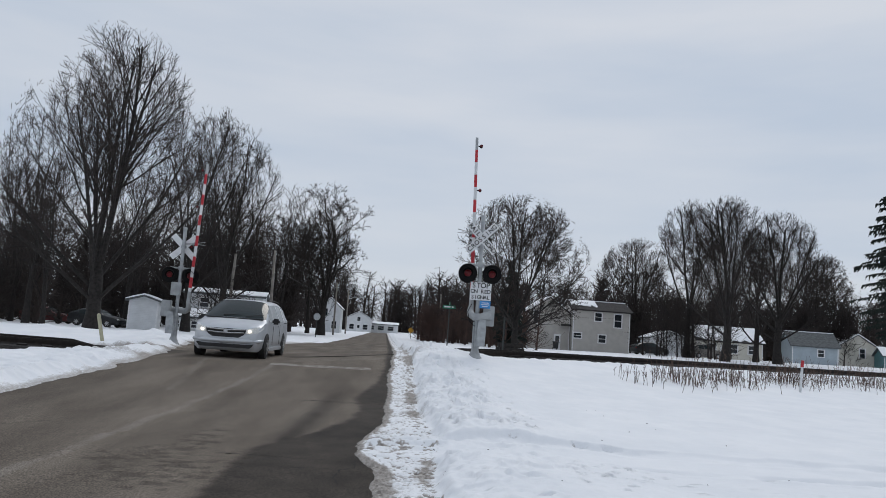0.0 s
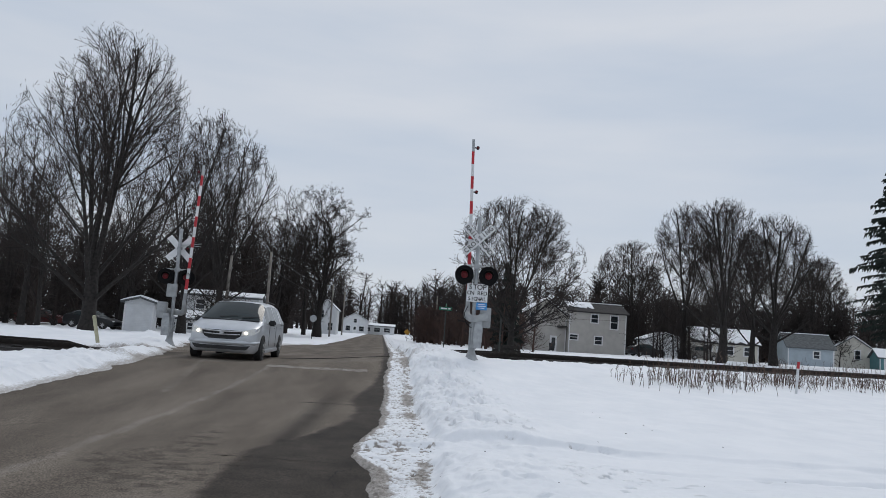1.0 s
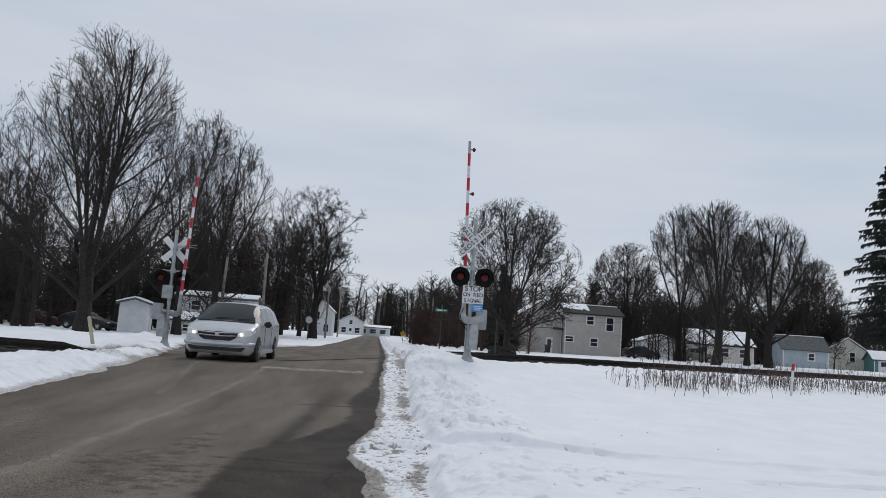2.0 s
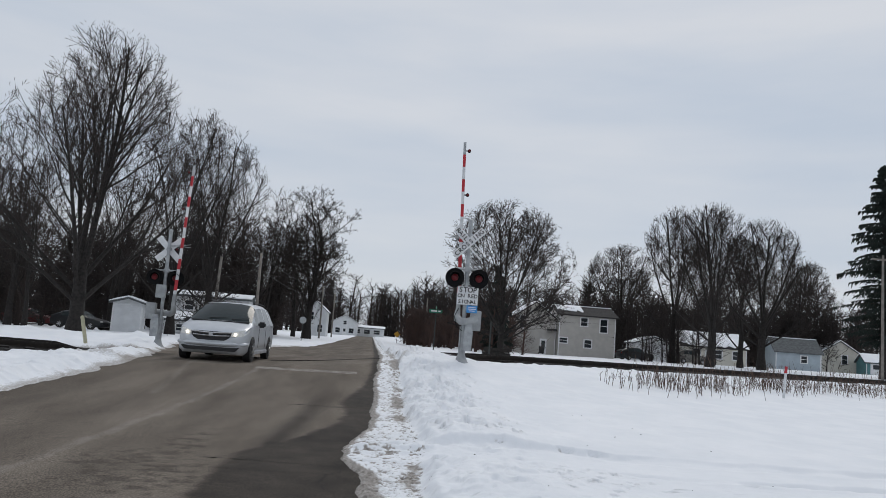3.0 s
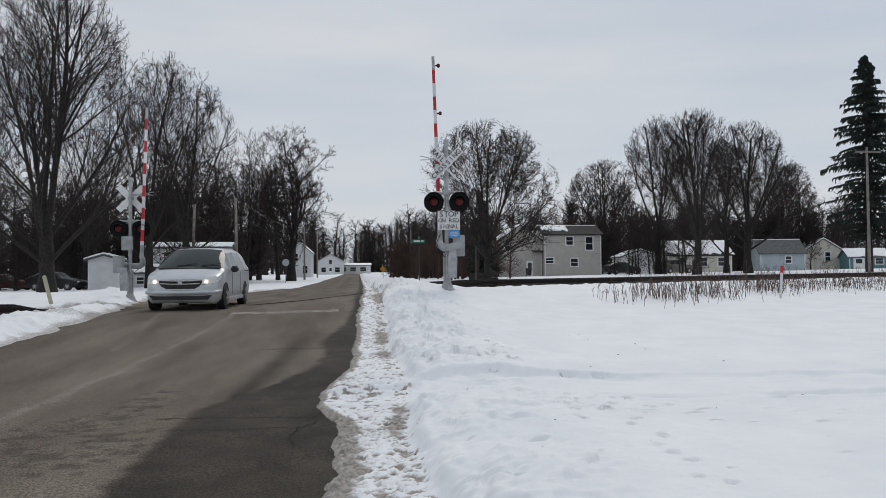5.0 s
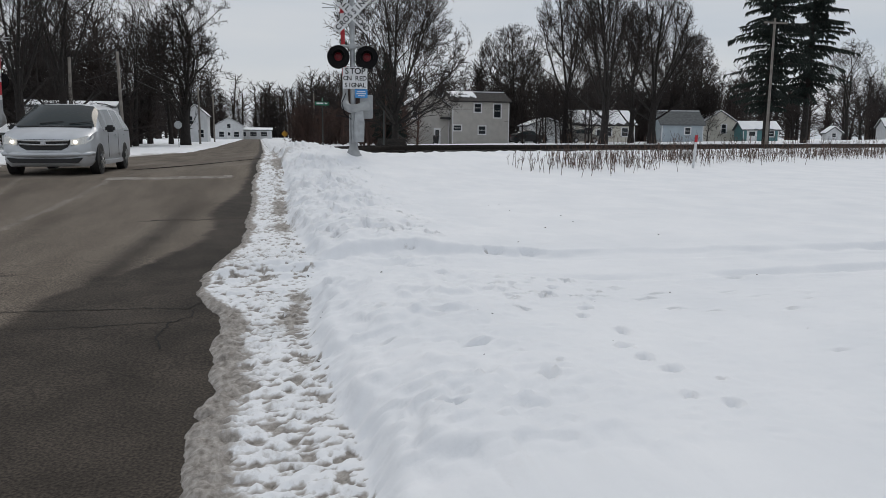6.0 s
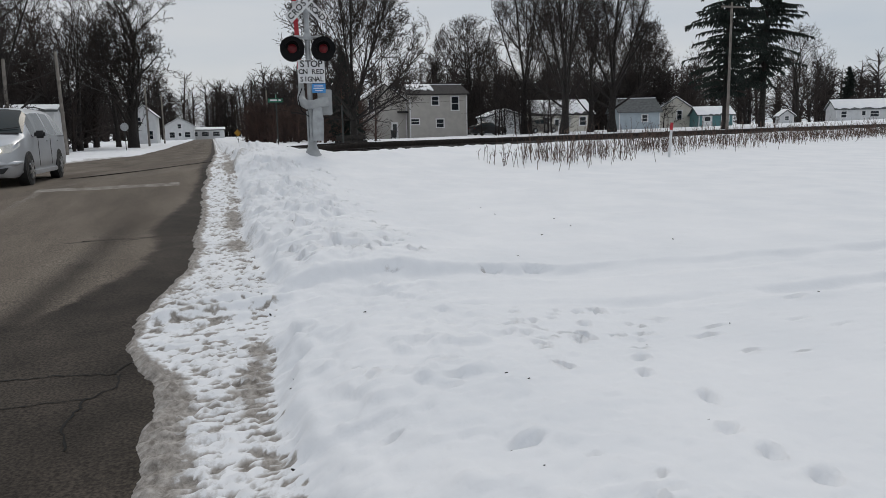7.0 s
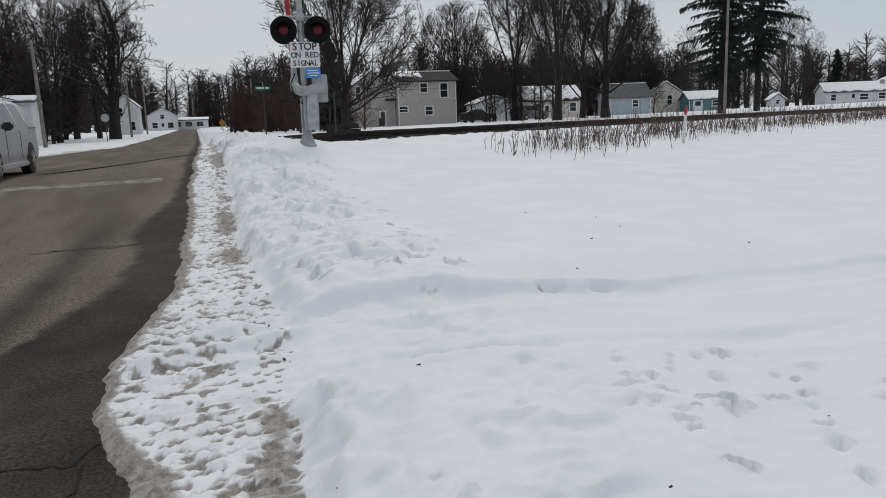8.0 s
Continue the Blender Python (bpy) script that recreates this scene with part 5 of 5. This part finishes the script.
bare_tree("oak_tree", at(-8.6, 100.0), 15, 20.5, 0.55, 0.28, 10, 52, (0, 7, 6, 5, 4), "large gnarled leafless oak by the road", limb_len=13, spread=44, wander=0.15, ratio=0.52, min_r=0.022, envelope=(7.4, 12, 8.8))
bare_tree("oak_tree", at(-15.5, 104.0), 16, 19.0, 0.40, 0.30, 7, 44, (0, 6, 6, 5, 2), "leafless oak among the roadside woods", limb_len=12, spread=42, wander=0.13, ratio=0.55, min_r=0.018, envelope=(6, 11, 8))
# right of the road
bare_tree("maple_tree", at(7.2, 41.0), 21, 8.9, 0.20, 0.22, 14, 90, (0, 11, 8, 6, 4), "broad round-headed leafless maple beyond the rails", limb_len=7.4, spread=30, wander=0.045, ratio=0.48, rise=0.03, min_r=0.0085, envelope=(4.0, 4.6, 4.2))
bare_tree("maple_tree", at(41.0, 120.0), 22, 19.2, 0.42, 0.24, 11, 76, (0, 9, 7, 6, 4), "rounded leafless maple behind the beige house", limb_len=15, spread=28, wander=0.05, ratio=0.5, rise=0.03, min_r=0.020, envelope=(6.6, 11.5, 7.4))
bare_tree("maple_tree", at(30.4, 64.5), 23, 15.4, 0.36, 0.30, 10, 56, (0, 9, 8, 6, 5), "dense leafless maple beside the railway", limb_len=12.4, spread=28, wander=0.05, ratio=0.48, min_r=0.012, envelope=(4.4, 8.5, 6.6))
bare_tree("maple_tree", at(35.0, 84.0), 24, 18.6, 0.36, 0.30, 8, 44, (0, 9, 7, 6, 4), "tall open leafless maple in a yard", limb_len=13, spread=32, wander=0.06, ratio=0.52, min_r=0.015, envelope=(4.4, 11, 7.6))
bare_tree("maple_tree", at(36.4, 66.4), 25, 14.4, 0.38, 0.30, 9, 62, (0, 9, 8, 6, 4), "thick-trunked leafless maple beside the railway", limb_len=11.4, spread=31, wander=0.055, ratio=0.52, min_r=0.012, envelope=(4.4, 8, 6.2))
bare_tree("maple_tree", at(38.2, 74.0), 26, 13.5, 0.30, 0.28, 8, 54, (0, 8, 7, 5, 4), "leafless maple among the small houses", limb_len=10, spread=33, ratio=0.52, min_r=0.014, envelope=(4.2, 8, 5.6))
bare_tree("maple_tree", at(68.0, 113.0), 27, 18.0, 0.38, 0.26, 10, 66, (0, 8, 7, 6, 4), "spreading leafless maple behind the small houses", limb_len=13.5, spread=31, wander=0.06, ratio=0.52, min_r=0.018, envelope=(6.2, 10.5, 7.2))
bare_tree("oak_tree", at(103.0, 116.0), 28, 18.0, 0.40, 0.30, 7, 44, (0, 6, 6, 5, 2), "crooked leafless oak beyond the railway", limb_len=12, spread=44, wander=0.15, ratio=0.55, min_r=0.02, envelope=(6, 11, 7))
bare_tree("maple_tree", at(74.0, 118.0), 29, 15.0, 0.36, 0.26, 7, 42, (0, 6, 6, 5, 2), "leafless maple far behind the yards", limb_len=11, spread=34, ratio=0.52, min_r=0.02, envelope=(5, 9, 6))
# further trees: copies of a few forms
far_form = bare_tree("woodland_tree", at(-27.0, 58.0), 31, 15.0, 0.24, 0.30, 6, 30, (0, 6, 5, 4), "slender leafless woodland tree", limb_len=10, spread=30, wander=0.06, ratio=0.52, min_r=0.017)
far_form_b = bare_tree("woodland_tree", at(-22.5, 66.0), 32, 13.5, 0.21, 0.34, 6, 36, (0, 6, 5, 4), "forked leafless woodland tree", limb_len=8.8, spread=34, wander=0.08, ratio=0.54, min_r=0.017)
for i, (x, y, s) in enumerate(((-31, 64, 0.9), (-35, 72, 1.05), (-25, 76, 1.0), (-19, 86, 1.1), (-29, 86, 1.05), (-21, 92, 1.1), (-38, 60, 0.9), (-43, 70, 1.0), (-24, 104, 1.2), (-15, 118, 1.1), (-11, 132, 1.1), (-18, 140, 1.2), (-33, 56, 0.85), (-24, 54, 0.7), (-29, 50, 0.7),
                               (-13.2, 92, 1.1), (-18, 97, 1.25), (-11.6, 112, 1.2), (11, 104, 0.65), (14, 120, 0.7), (48, 128, 1.0), (55, 122, 0.9), (58, 132, 1.0), (78, 128, 1.0), (86, 122, 0.9), (94, 134, 1.0), (121, 132, 0.9), (132, 140, 1.0), (47, 98, 0.75))):
    c = copy_thing(far_form if i % 2 else far_form_b, at(x, y, 67.0 * i))
    c.scale = (s, s, s)

spruce("spruce_tree", at(41.0, 56.2), 41, 17.5, 4.5, 0.17, "tall dark spruce with drooping boughs beside the railway")
spruce("spruce_tree", at(48.0, 60.2), 42, 18.0, 4.5, 0.22, "tall dark spruce with a bare lower trunk")
spruce("spruce_tree", at(139.0, 140.0), 43, 12.5, 3.2, 0.1, "small dark spruce near a far white house")
spruce("cedar_tree", at(12.0, 72.0), 44, 8.6, 2.0, 0.1, "narrow dark evergreen behind the bare maple")


# ---- woods, brush and weeds ----
def far_woods(name, spots, height, seed, material, label, twigs=70, thick=0.05, low=0.0):
    rnd = random.Random(seed)
    rows = []
    for x, y in spots:
        z = ground_height(x, y)
        h = height * rnd.uniform(0.72, 1.12)
        lean = (rnd.gauss(0, 0.05), rnd.gauss(0, 0.05))
        top = (x + lean[0] * h, y + lean[1] * h, z + h * 0.9)
        rows.append(((x, y, z - 0.3), top, thick * 2.6, thick * 0.5))
        for k in range(twigs):
            u = low + (1 - low) * rnd.random()
            o = tuple((x, y, z)[j] + (top[j] - (x, y, z)[j]) * u for j in range(3))
            a, L = rnd.uniform(0, 6.3), h * rnd.uniform(0.12, 0.34) * (1.15 - 0.6 * u)
            el = rnd.uniform(0.15, 1.25)
            e = (o[0] + math.cos(a) * math.cos(el) * L, o[1] + math.sin(a) * math.cos(el) * L, o[2] + L * math.sin(el))
            rows.append((o, e, thick * 0.5, thick * 0.2))
            for q in range(2):
                a2 = a + rnd.uniform(-1.6, 1.6)
                g = rnd.uniform(0.25, 0.95)
                o2 = tuple(o[j] + (e[j] - o[j]) * g for j in range(3))
                rows.append((o2, (o2[0] + math.cos(a2) * L * 0.45, o2[1] + math.sin(a2) * L * 0.45, o2[2] + L * rnd.uniform(-0.1, 0.6)), thick * 0.34, thick * 0.16))
    ob = new(name, twig_mesh(name, rows, material, 3))
    return tagged(ob, label, "woods", kind="stuff")


rw = random.Random(5)
spots = [(rw.uniform(-85, 60), 250 + rw.uniform(0, 90)) for _ in range(190)]
spots = [s for s in spots if not (-10 < s[0] < 7 and s[1] < 290)]
far_woods("distant_woods", spots, 22, 51, FARTWIG, "distant grey-brown leafless woods closing the road", 55, 0.26)
spots = [(rw.uniform(-78, -13), 88 + rw.uniform(0, 40)) for _ in range(115)]
far_woods("roadside_woods", spots, 13.5, 52, FARTWIG, "dark leafless woods behind the white house", 80, 0.15)
spots = [(x, 128 + rw.uniform(0, 40)) for x in np.linspace(12, 190, 150)]
far_woods("backyard_woods", spots, 13.5, 53, FARTWIG, "brown leafless woods behind the small houses", 68, 0.19)
spots = [(rw.uniform(4.5, 18), 90 + rw.uniform(0, 24)) for _ in range(85)]
far_woods("thicket", spots, 5.0, 54, BRUSH, "reddish-brown thicket of bare shrubs", 60, 0.085)
spots = [(rw.uniform(30, 78), 108 + rw.uniform(0, 20)) for _ in range(150)]
far_woods("yard_shrubs", spots, 9.5, 55, FARTWIG, "tangled bare shrubs between the yards", 60, 0.11)
spots = [(rw.uniform(-50, -12.5), 58 + rw.uniform(0, 36)) for _ in range(190)]
spots = [s for s in spots if not (-26.5 < s[0] < -11.5 and s[1] < 85)]
far_woods("underbrush", spots, 6.5, 56, FARTWIG, "dark bare underbrush between the trees", 60, 0.085)

spots = [(rw.uniform(29, 38), 76 + rw.uniform(0, 10)) for _ in range(18)]
far_woods("yard_saplings", spots, 8.5, 57, TWIG, "brown tangle of saplings among the maples", 60, 0.045)
spots = [(rw.uniform(8.5, 15), 66 + rw.uniform(0, 16)) for _ in range(16)]
far_woods("hedge_shrubs", spots, 6.0, 58, BRUSH, "reddish bare shrubs beside the beige house", 60, 0.05)

weeds = []
rd = random.Random(9)
for k in range(3300):
    s = rd.uniform(5.2, 47)
    d = -4.9 + rd.gauss(0, 0.65) - 0.035 * max(0, 14 - s) * 4
    if rd.random() > 0.55 + 0.45 * math.sin(s * 1.9 + 1.3 * math.sin(s * 0.7)):
        continue
    x, y, _ = along(s + 2.9 * 1.118, d, 0)
    z = ground_height(x, y)
    h = rd.uniform(0.2, 0.62) * rd.choice((0.7, 1.0, 1.0, 1.7))
    t = (x + rd.gauss(0, 0.2) * h, y + rd.gauss(0, 0.2) * h, z + h)
    weeds.append(((x, y, z - 0.05), t, 0.009, 0.005))
    for q in range(3):
        g = rd.uniform(0.45, 0.95)
        o = tuple((x, y, z)[j] + (t[j] - (x, y, z)[j]) * g for j in range(3))
        a = rd.uniform(0, 6.3)
        weeds.append((o, (o[0] + math.cos(a) * 0.07, o[1] + math.sin(a) * 0.07, o[2] + 0.10), 0.005, 0.003))
tagged(new("dry_weeds", twig_mesh("dry_weeds", weeds, REED, 3)), "dry brown weeds standing out of the snow", "weeds", kind="stuff")


# ---- placing signs and poles ----
street_name_sign(3.55, 42.0)
utility_pole(-13.0, 62.0, 7.0, "weathered grey utility pole by the white house", 1.5)
utility_pole(-10.3, 67.0, 8.0, "weathered grey utility pole beside the road", -0.8, 0)
utility_pole(-7.6, 110.0, 8.0, "slim grey utility pole along the road", 0)
utility_pole(-7.4, 140.0, 8.5, "slim grey utility pole along the road", 0, lamp=True)
utility_pole(7.9, 110.0, 7.2, "slim grey utility pole beyond the thicket", 0)
utility_pole(37.3, 51.2, 9.5, "grey utility pole with crossarm beside the railway", 0, 1, 0.115)
for dz in (0.3, 1.6):
    wire((-10.5, 67.0, 8.1 - dz), (-7.6, 110, 7.9 - dz), 0.7)
    wire((-7.6, 110, 7.9 - dz), (-7.4, 140, 8.2 - dz), 0.5)
    wire((-13.0, 62.0, 6.7 - dz), (-10.5, 67.0, 8.1 - dz), 0.2)
wire((-10.5, 67.0, 7.9), (31.0, 92.0, 5.0), 1.6)
post_thing("marker_post", 14.0, 24.1, 1.15, 0.042, ARMWHITE, "white marker post with a red top by the railway", "marker post", (0, 4), SIGNRED)
post_thing("cable_marker", -9.3, 25.5, 1.0, 0.06, YELLOWPAINT, "leaning pale yellow cable marker post in snow", "marker post", (0, -14))
post_thing("steel_post", 5.3, 33.0, 1.65, 0.035, DARKPOST, "thin dark steel post in the snow", "post")
octagon = [(0.36 * math.cos(math.pi * (k + 0.5) / 4), 0.36 * math.sin(math.pi * (k + 0.5) / 4)) for k in range(8)]
plate_sign("stop_sign", -6.9, 75.0, 2.1, octagon, GALV, "octagonal road sign seen from its grey back", "road sign")
plate_sign("warning_sign", 3.8, 110.0, 1.3, [(0, -0.5), (0.5, 0), (0, 0.5), (-0.5, 0)], SIGNYELLOW, "orange-yellow diamond warning sign by the road", "road sign")

ties = thing("tie_stack", at(6.0, 35.2, 20), "low stack of dark old railway ties beside the track", "ties")
for k in range(5):
    part("tie", Shape().box((0, (k % 3) * 0.27 - 0.27 + (0.13 if k > 2 else 0), 0.11 + 0.21 * (k > 2)), (1.15, 0.24, 0.2)), TIE, ties, bevel=0.015)

# ---- placing the houses ----
beige = building("house", 28.1, 98.2, -2, 7.5, 7.0, 5.35, 1.2, "x", GREIGE, SHINGLE, "two-storey beige house with a patchy snowy roof",
                 [(-0.45, 4.55, 0.85, 1.0), (2.15, 4.2, 0.9, 1.65), (0.15, 1.75, 0.9, 0.95), (-3.1, 2.0, 1.0, 0.62)], (), (0.55, 0.9), span=(0.04, 0.46))
wing = building("house_wing", 21.5, 99.8, -2, 5.6, 7.0, 4.7, 2.0, "y", GREIGE, SHINGLE, "beige gabled wing with pale trim and a side door",
                [(-1.75, 4.1, 0.55, 1.6)], [(1.2, 0.0, 0.9, 2.05)], (0.9, 0.9))
part("porch_hood", Shape().prism([(-4.3, 3.15), (-3.45, 3.15), (-3.45, 3.45)], "x", 1.6, 4.2), SHINGLE, wing)
porch = thing("sun_porch", at(17.7, 98.8, -2), "low glazed sun porch with white posts", "porch")
for xx in (-1.9, -0.65, 0.65, 1.9):
    part("post", Shape().box((xx, -1.5, 1.15), (0.14, 0.14, 2.5)), TRIM, porch)
for xx in (-1.27, 0.0, 1.27):
    part("screen", Shape().box((xx, -1.46, 1.1), (1.1, 0.04, 2.1)), PANE, porch)
part("roof", Shape().box((0, 0, 2.5), (4.4, 3.4, 0.22)), TRIM, porch)
part("wall", Shape().box((0, 0.2, 1.1), (4.0, 3.0, 2.4)), WHITESIDE, porch)
part("snow", Shape().box((0, 0, 2.69), (4.3, 3.3, 0.15)), SNOW, porch, "snow on the porch roof", 0.05)
building("garage", 38.8, 101.0, -8, 5.2, 6.0, 2.3, 0.9, "y", WHITESIDE, GREYROOF, "white garage with a low snow-covered gable", [], [], (1.0, 1.0), category="garage")
building("house", 48.5, 104.0, -6, 9.0, 7.0, 2.5, 1.9, "x", CREAMSIDE, SHINGLE, "low cream house behind bare trees with snow on its roof", [(-2.5, 1.5, 1.0, 1.1), (0.5, 1.5, 1.0, 1.1), (3, 1.5, 0.9, 1.1)], [(-0.9, 0, 0.9, 2.0)], (0.95, 0.95))
building("shed_house", 60.4, 102.0, -14, 6.0, 6.0, 2.5, 1.8, "x", BLUESIDE, GREYROOF, "small blue-grey house with a bare grey roof", [(0.75, 1.55, 0.75, 0.9)], [], (0.0, 0.3))
building("house", 73.0, 111.5, -18, 5.4, 7.0, 2.9, 1.8, "y", CREAMSIDE, GREYROOF, "cream gabled house with snow on its roof", [(0.6, 2.0, 0.7, 1.3)], [], (1.0, 1.0), chimney=(0.4, 1.5))
building("cottage", 75.5, 104.0, -20, 5.2, 5.0, 1.7, 1.1, "x", TEALSIDE, GREYROOF, "teal cottage with a white door and snowy roof", [(1.4, 1.1, 1.0, 0.8)], [(-1.3, 0, 1.5, 1.6)], (1.0, 1.0), category="cottage")
building("house", 110.0, 108.0, -30, 10.5, 6.5, 1.9, 1.5, "x", WHITESIDE, GREYROOF, "long low white house with a snow-covered roof", [(-4.0, 1.0, 0.8, 1.0), (0.8, 1.0, 1.3, 0.9), (3.6, 1.1, 1.0, 0.9)], [(-0.9, 0, 0.9, 1.7)], (1.0, 1.0), chimney=(4.2, -1))
building("house", 124.0, 112.0, -30, 8.0, 7.0, 2.6, 2.0, "y", WHITESIDE, GREYROOF, "white gabled house with snow on its roof", [(-1.5, 1.5, 1.0, 1.2), (1.6, 1.5, 1.0, 1.2)], [], (1.0, 1.0))
building("garden_shed", 82.5, 96.0, -25, 2.0, 2.0, 1.1, 0.75, "y", WHITESIDE, GREYROOF, "small white garden shed with a pointed roof", [(0, 0.75, 0.5, 0.5)], [], (1.0, 1.0), category="shed")
building("house", -16.9, 80.5, 6, 7.6, 8.0, 3.75, 0.5, "x", WHITESIDE, GREYROOF, "two-storey white clapboard house beyond the crossing", [(-1.9, 2.9, 0.8, 0.9), (1.2, 1.2, 1.6, 1.1), (2.6, 2.9, 0.7, 0.9)], [(-1.2, 0.1, 0.95, 1.9)], (1.0, 1.0))
building("house_annex", -19.2, 74.6, 6, 3.6, 3.4, 1.35, 0.6, "x", WHITESIDE, GREYROOF, "low white annex with snow on its roof", [(-1.0, 0.65, 0.6, 0.6), (0.8, 0.65, 0.7, 0.6)], [], (1.0, 1.0))
building("garden_shed", -20.2, 64.0, 10, 2.3, 2.6, 2.35, 0.35, "y", WHITESIDE, GREYROOF, "plain white garden shed under the trees", [], [], (1.0, 1.0), category="shed")
building("store", -8.0, 226.0, 0, 7.6, 10.0, 3.8, 2.0, "y", WHITESIDE, GREYROOF, "white gabled roadside store far down the road", [(-2.0, 1.4, 1.3, 1.4), (2.0, 1.4, 1.4, 1.4), (0, 3.7, 0.9, 1.1)], [(0, 0, 1.2, 2.2)], (1.0, 1.0), category="store")
building("store_annex", -1.4, 231.0, 0, 10.5, 7.0, 2.6, 0.6, "x", WHITESIDE, GREYROOF, "long low white annex of the roadside store", [(-3, 1.5, 1.8, 1.2), (0, 1.5, 1.8, 1.2), (3, 1.5, 1.8, 1.2)], [], (1.0, 1.0), category="store")
building("house", -11.0, 150.0, 0, 4.2, 7.0, 4.8, 1.8, "y", WHITESIDE, GREYROOF, "tall narrow white house along the road", [(-0.9, 3.9, 0.8, 1.4), (0.9, 1.5, 0.9, 1.4)], [], (1.0, 1.0))



def wheelie_bin(x, y):
    t = thing("wheelie_bin", at(x, y, 8), "dark plastic wheelie bin against the beige house", "bin")
    tub = Shape()
    tub.v = [(sx * w, sy * w * 1.1, z) for w, z in ((0.24, 0.12), (0.30, 0.98)) for sx, sy in ((-1, -1), (1, -1), (1, 1), (-1, 1))]
    tub.f = [(3, 2, 1, 0), (4, 5, 6, 7), (0, 1, 5, 4), (1, 2, 6, 5), (2, 3, 7, 6), (3, 0, 4, 7)]
    part("tub", tub, BLACKPLASTIC, t, bevel=0.03)
    part("lid", Shape().prism([(-0.36, 0.99), (0.34, 0.99), (0.34, 1.07), (-0.30, 1.03)], "x", -0.33, 0.33), BLACKPLASTIC, t, bevel=0.01)
    for sx in (-0.26, 0.26):
        part("wheel", Shape().tube([(sx - 0.03, 0.26, 0.12), (sx + 0.03, 0.26, 0.12)], [0.12, 0.12], 14), TYRE, t)


wheelie_bin(21.9, 94.0)

# ---- placing the vehicles ----
vx, vy = -4.45, 21.3
van_pitch = math.degrees(math.atan2(float(base_z(np.array([vx]), np.array([vy + 4.0]))[0] - base_z(np.array([vx]), np.array([vy + 0.9]))[0]), 3.05))
minivan(pose(vx, vy, float(base_z(np.array([vx]), np.array([vy + 0.9]))[0]) - 0.9 * math.tan(radians(van_pitch)), van_pitch, 0, -1))
small_car("parked_suv", at(35.3, 91.0, 100), CARBLACK, "black car parked beside the beige house", 1.6, 4.6)
small_car("parked_jeep", at(40.9, 88.0, 96), CARTAN, "tan off-road car parked in a snowy yard", 1.75, 4.2)
small_car("parked_car", at(-28.4, 70.0, 84), CARRED, "dark red car parked under the trees", 1.4, 4.6)
small_car("parked_car", at(-21.6, 63.0, 80), CARBLACK, "black car parked beside the white shed", 1.45, 4.4)

# ---- ties between the rails, last ----
tie_mesh = mesh_of("tie", Shape().box((0, 0, 0), (0.23, 2.6, 0.17)), TIE, 0.012)
for k in range(-40, 150):
    s = k * 0.56
    if -5.2 < s < 7.5:
        continue
    o = new("tie", tie_mesh)
    o.parent = railway
    x, y, z = along(s, random.uniform(-0.04, 0.04), rail_z(s) + 0.07 * float(step(5.0, 8.0, abs(s))) - 0.01)
    o.matrix_local = pose(x, y, z, 0, 0, math.degrees(TRACK_ANGLE) + random.uniform(-1.5, 1.5))

# ---- bits of leaf and bark blown onto the snow ----
bits = Shape()
rl = random.Random(21)
for k in range(34):
    x, y = rl.uniform(1.0, 5.5), rl.uniform(5.6, 15)
    if k < 9:
        x, y = rl.uniform(0.15, 0.75), rl.uniform(6, 11)
    z = ground_height(x, y)
    s = rl.uniform(0.004, 0.010)
    bits.box((x, y, z + s * 0.3), (s * 2.2, s, s * 0.8), Euler((rl.uniform(-0.5, 0.5), rl.uniform(-0.5, 0.5), rl.uniform(0, 6.3))).to_matrix())
single("leaf_litter", bits, BARK, "scattered dark bits of leaf and bark on the snow", "litter", kind="stuff")
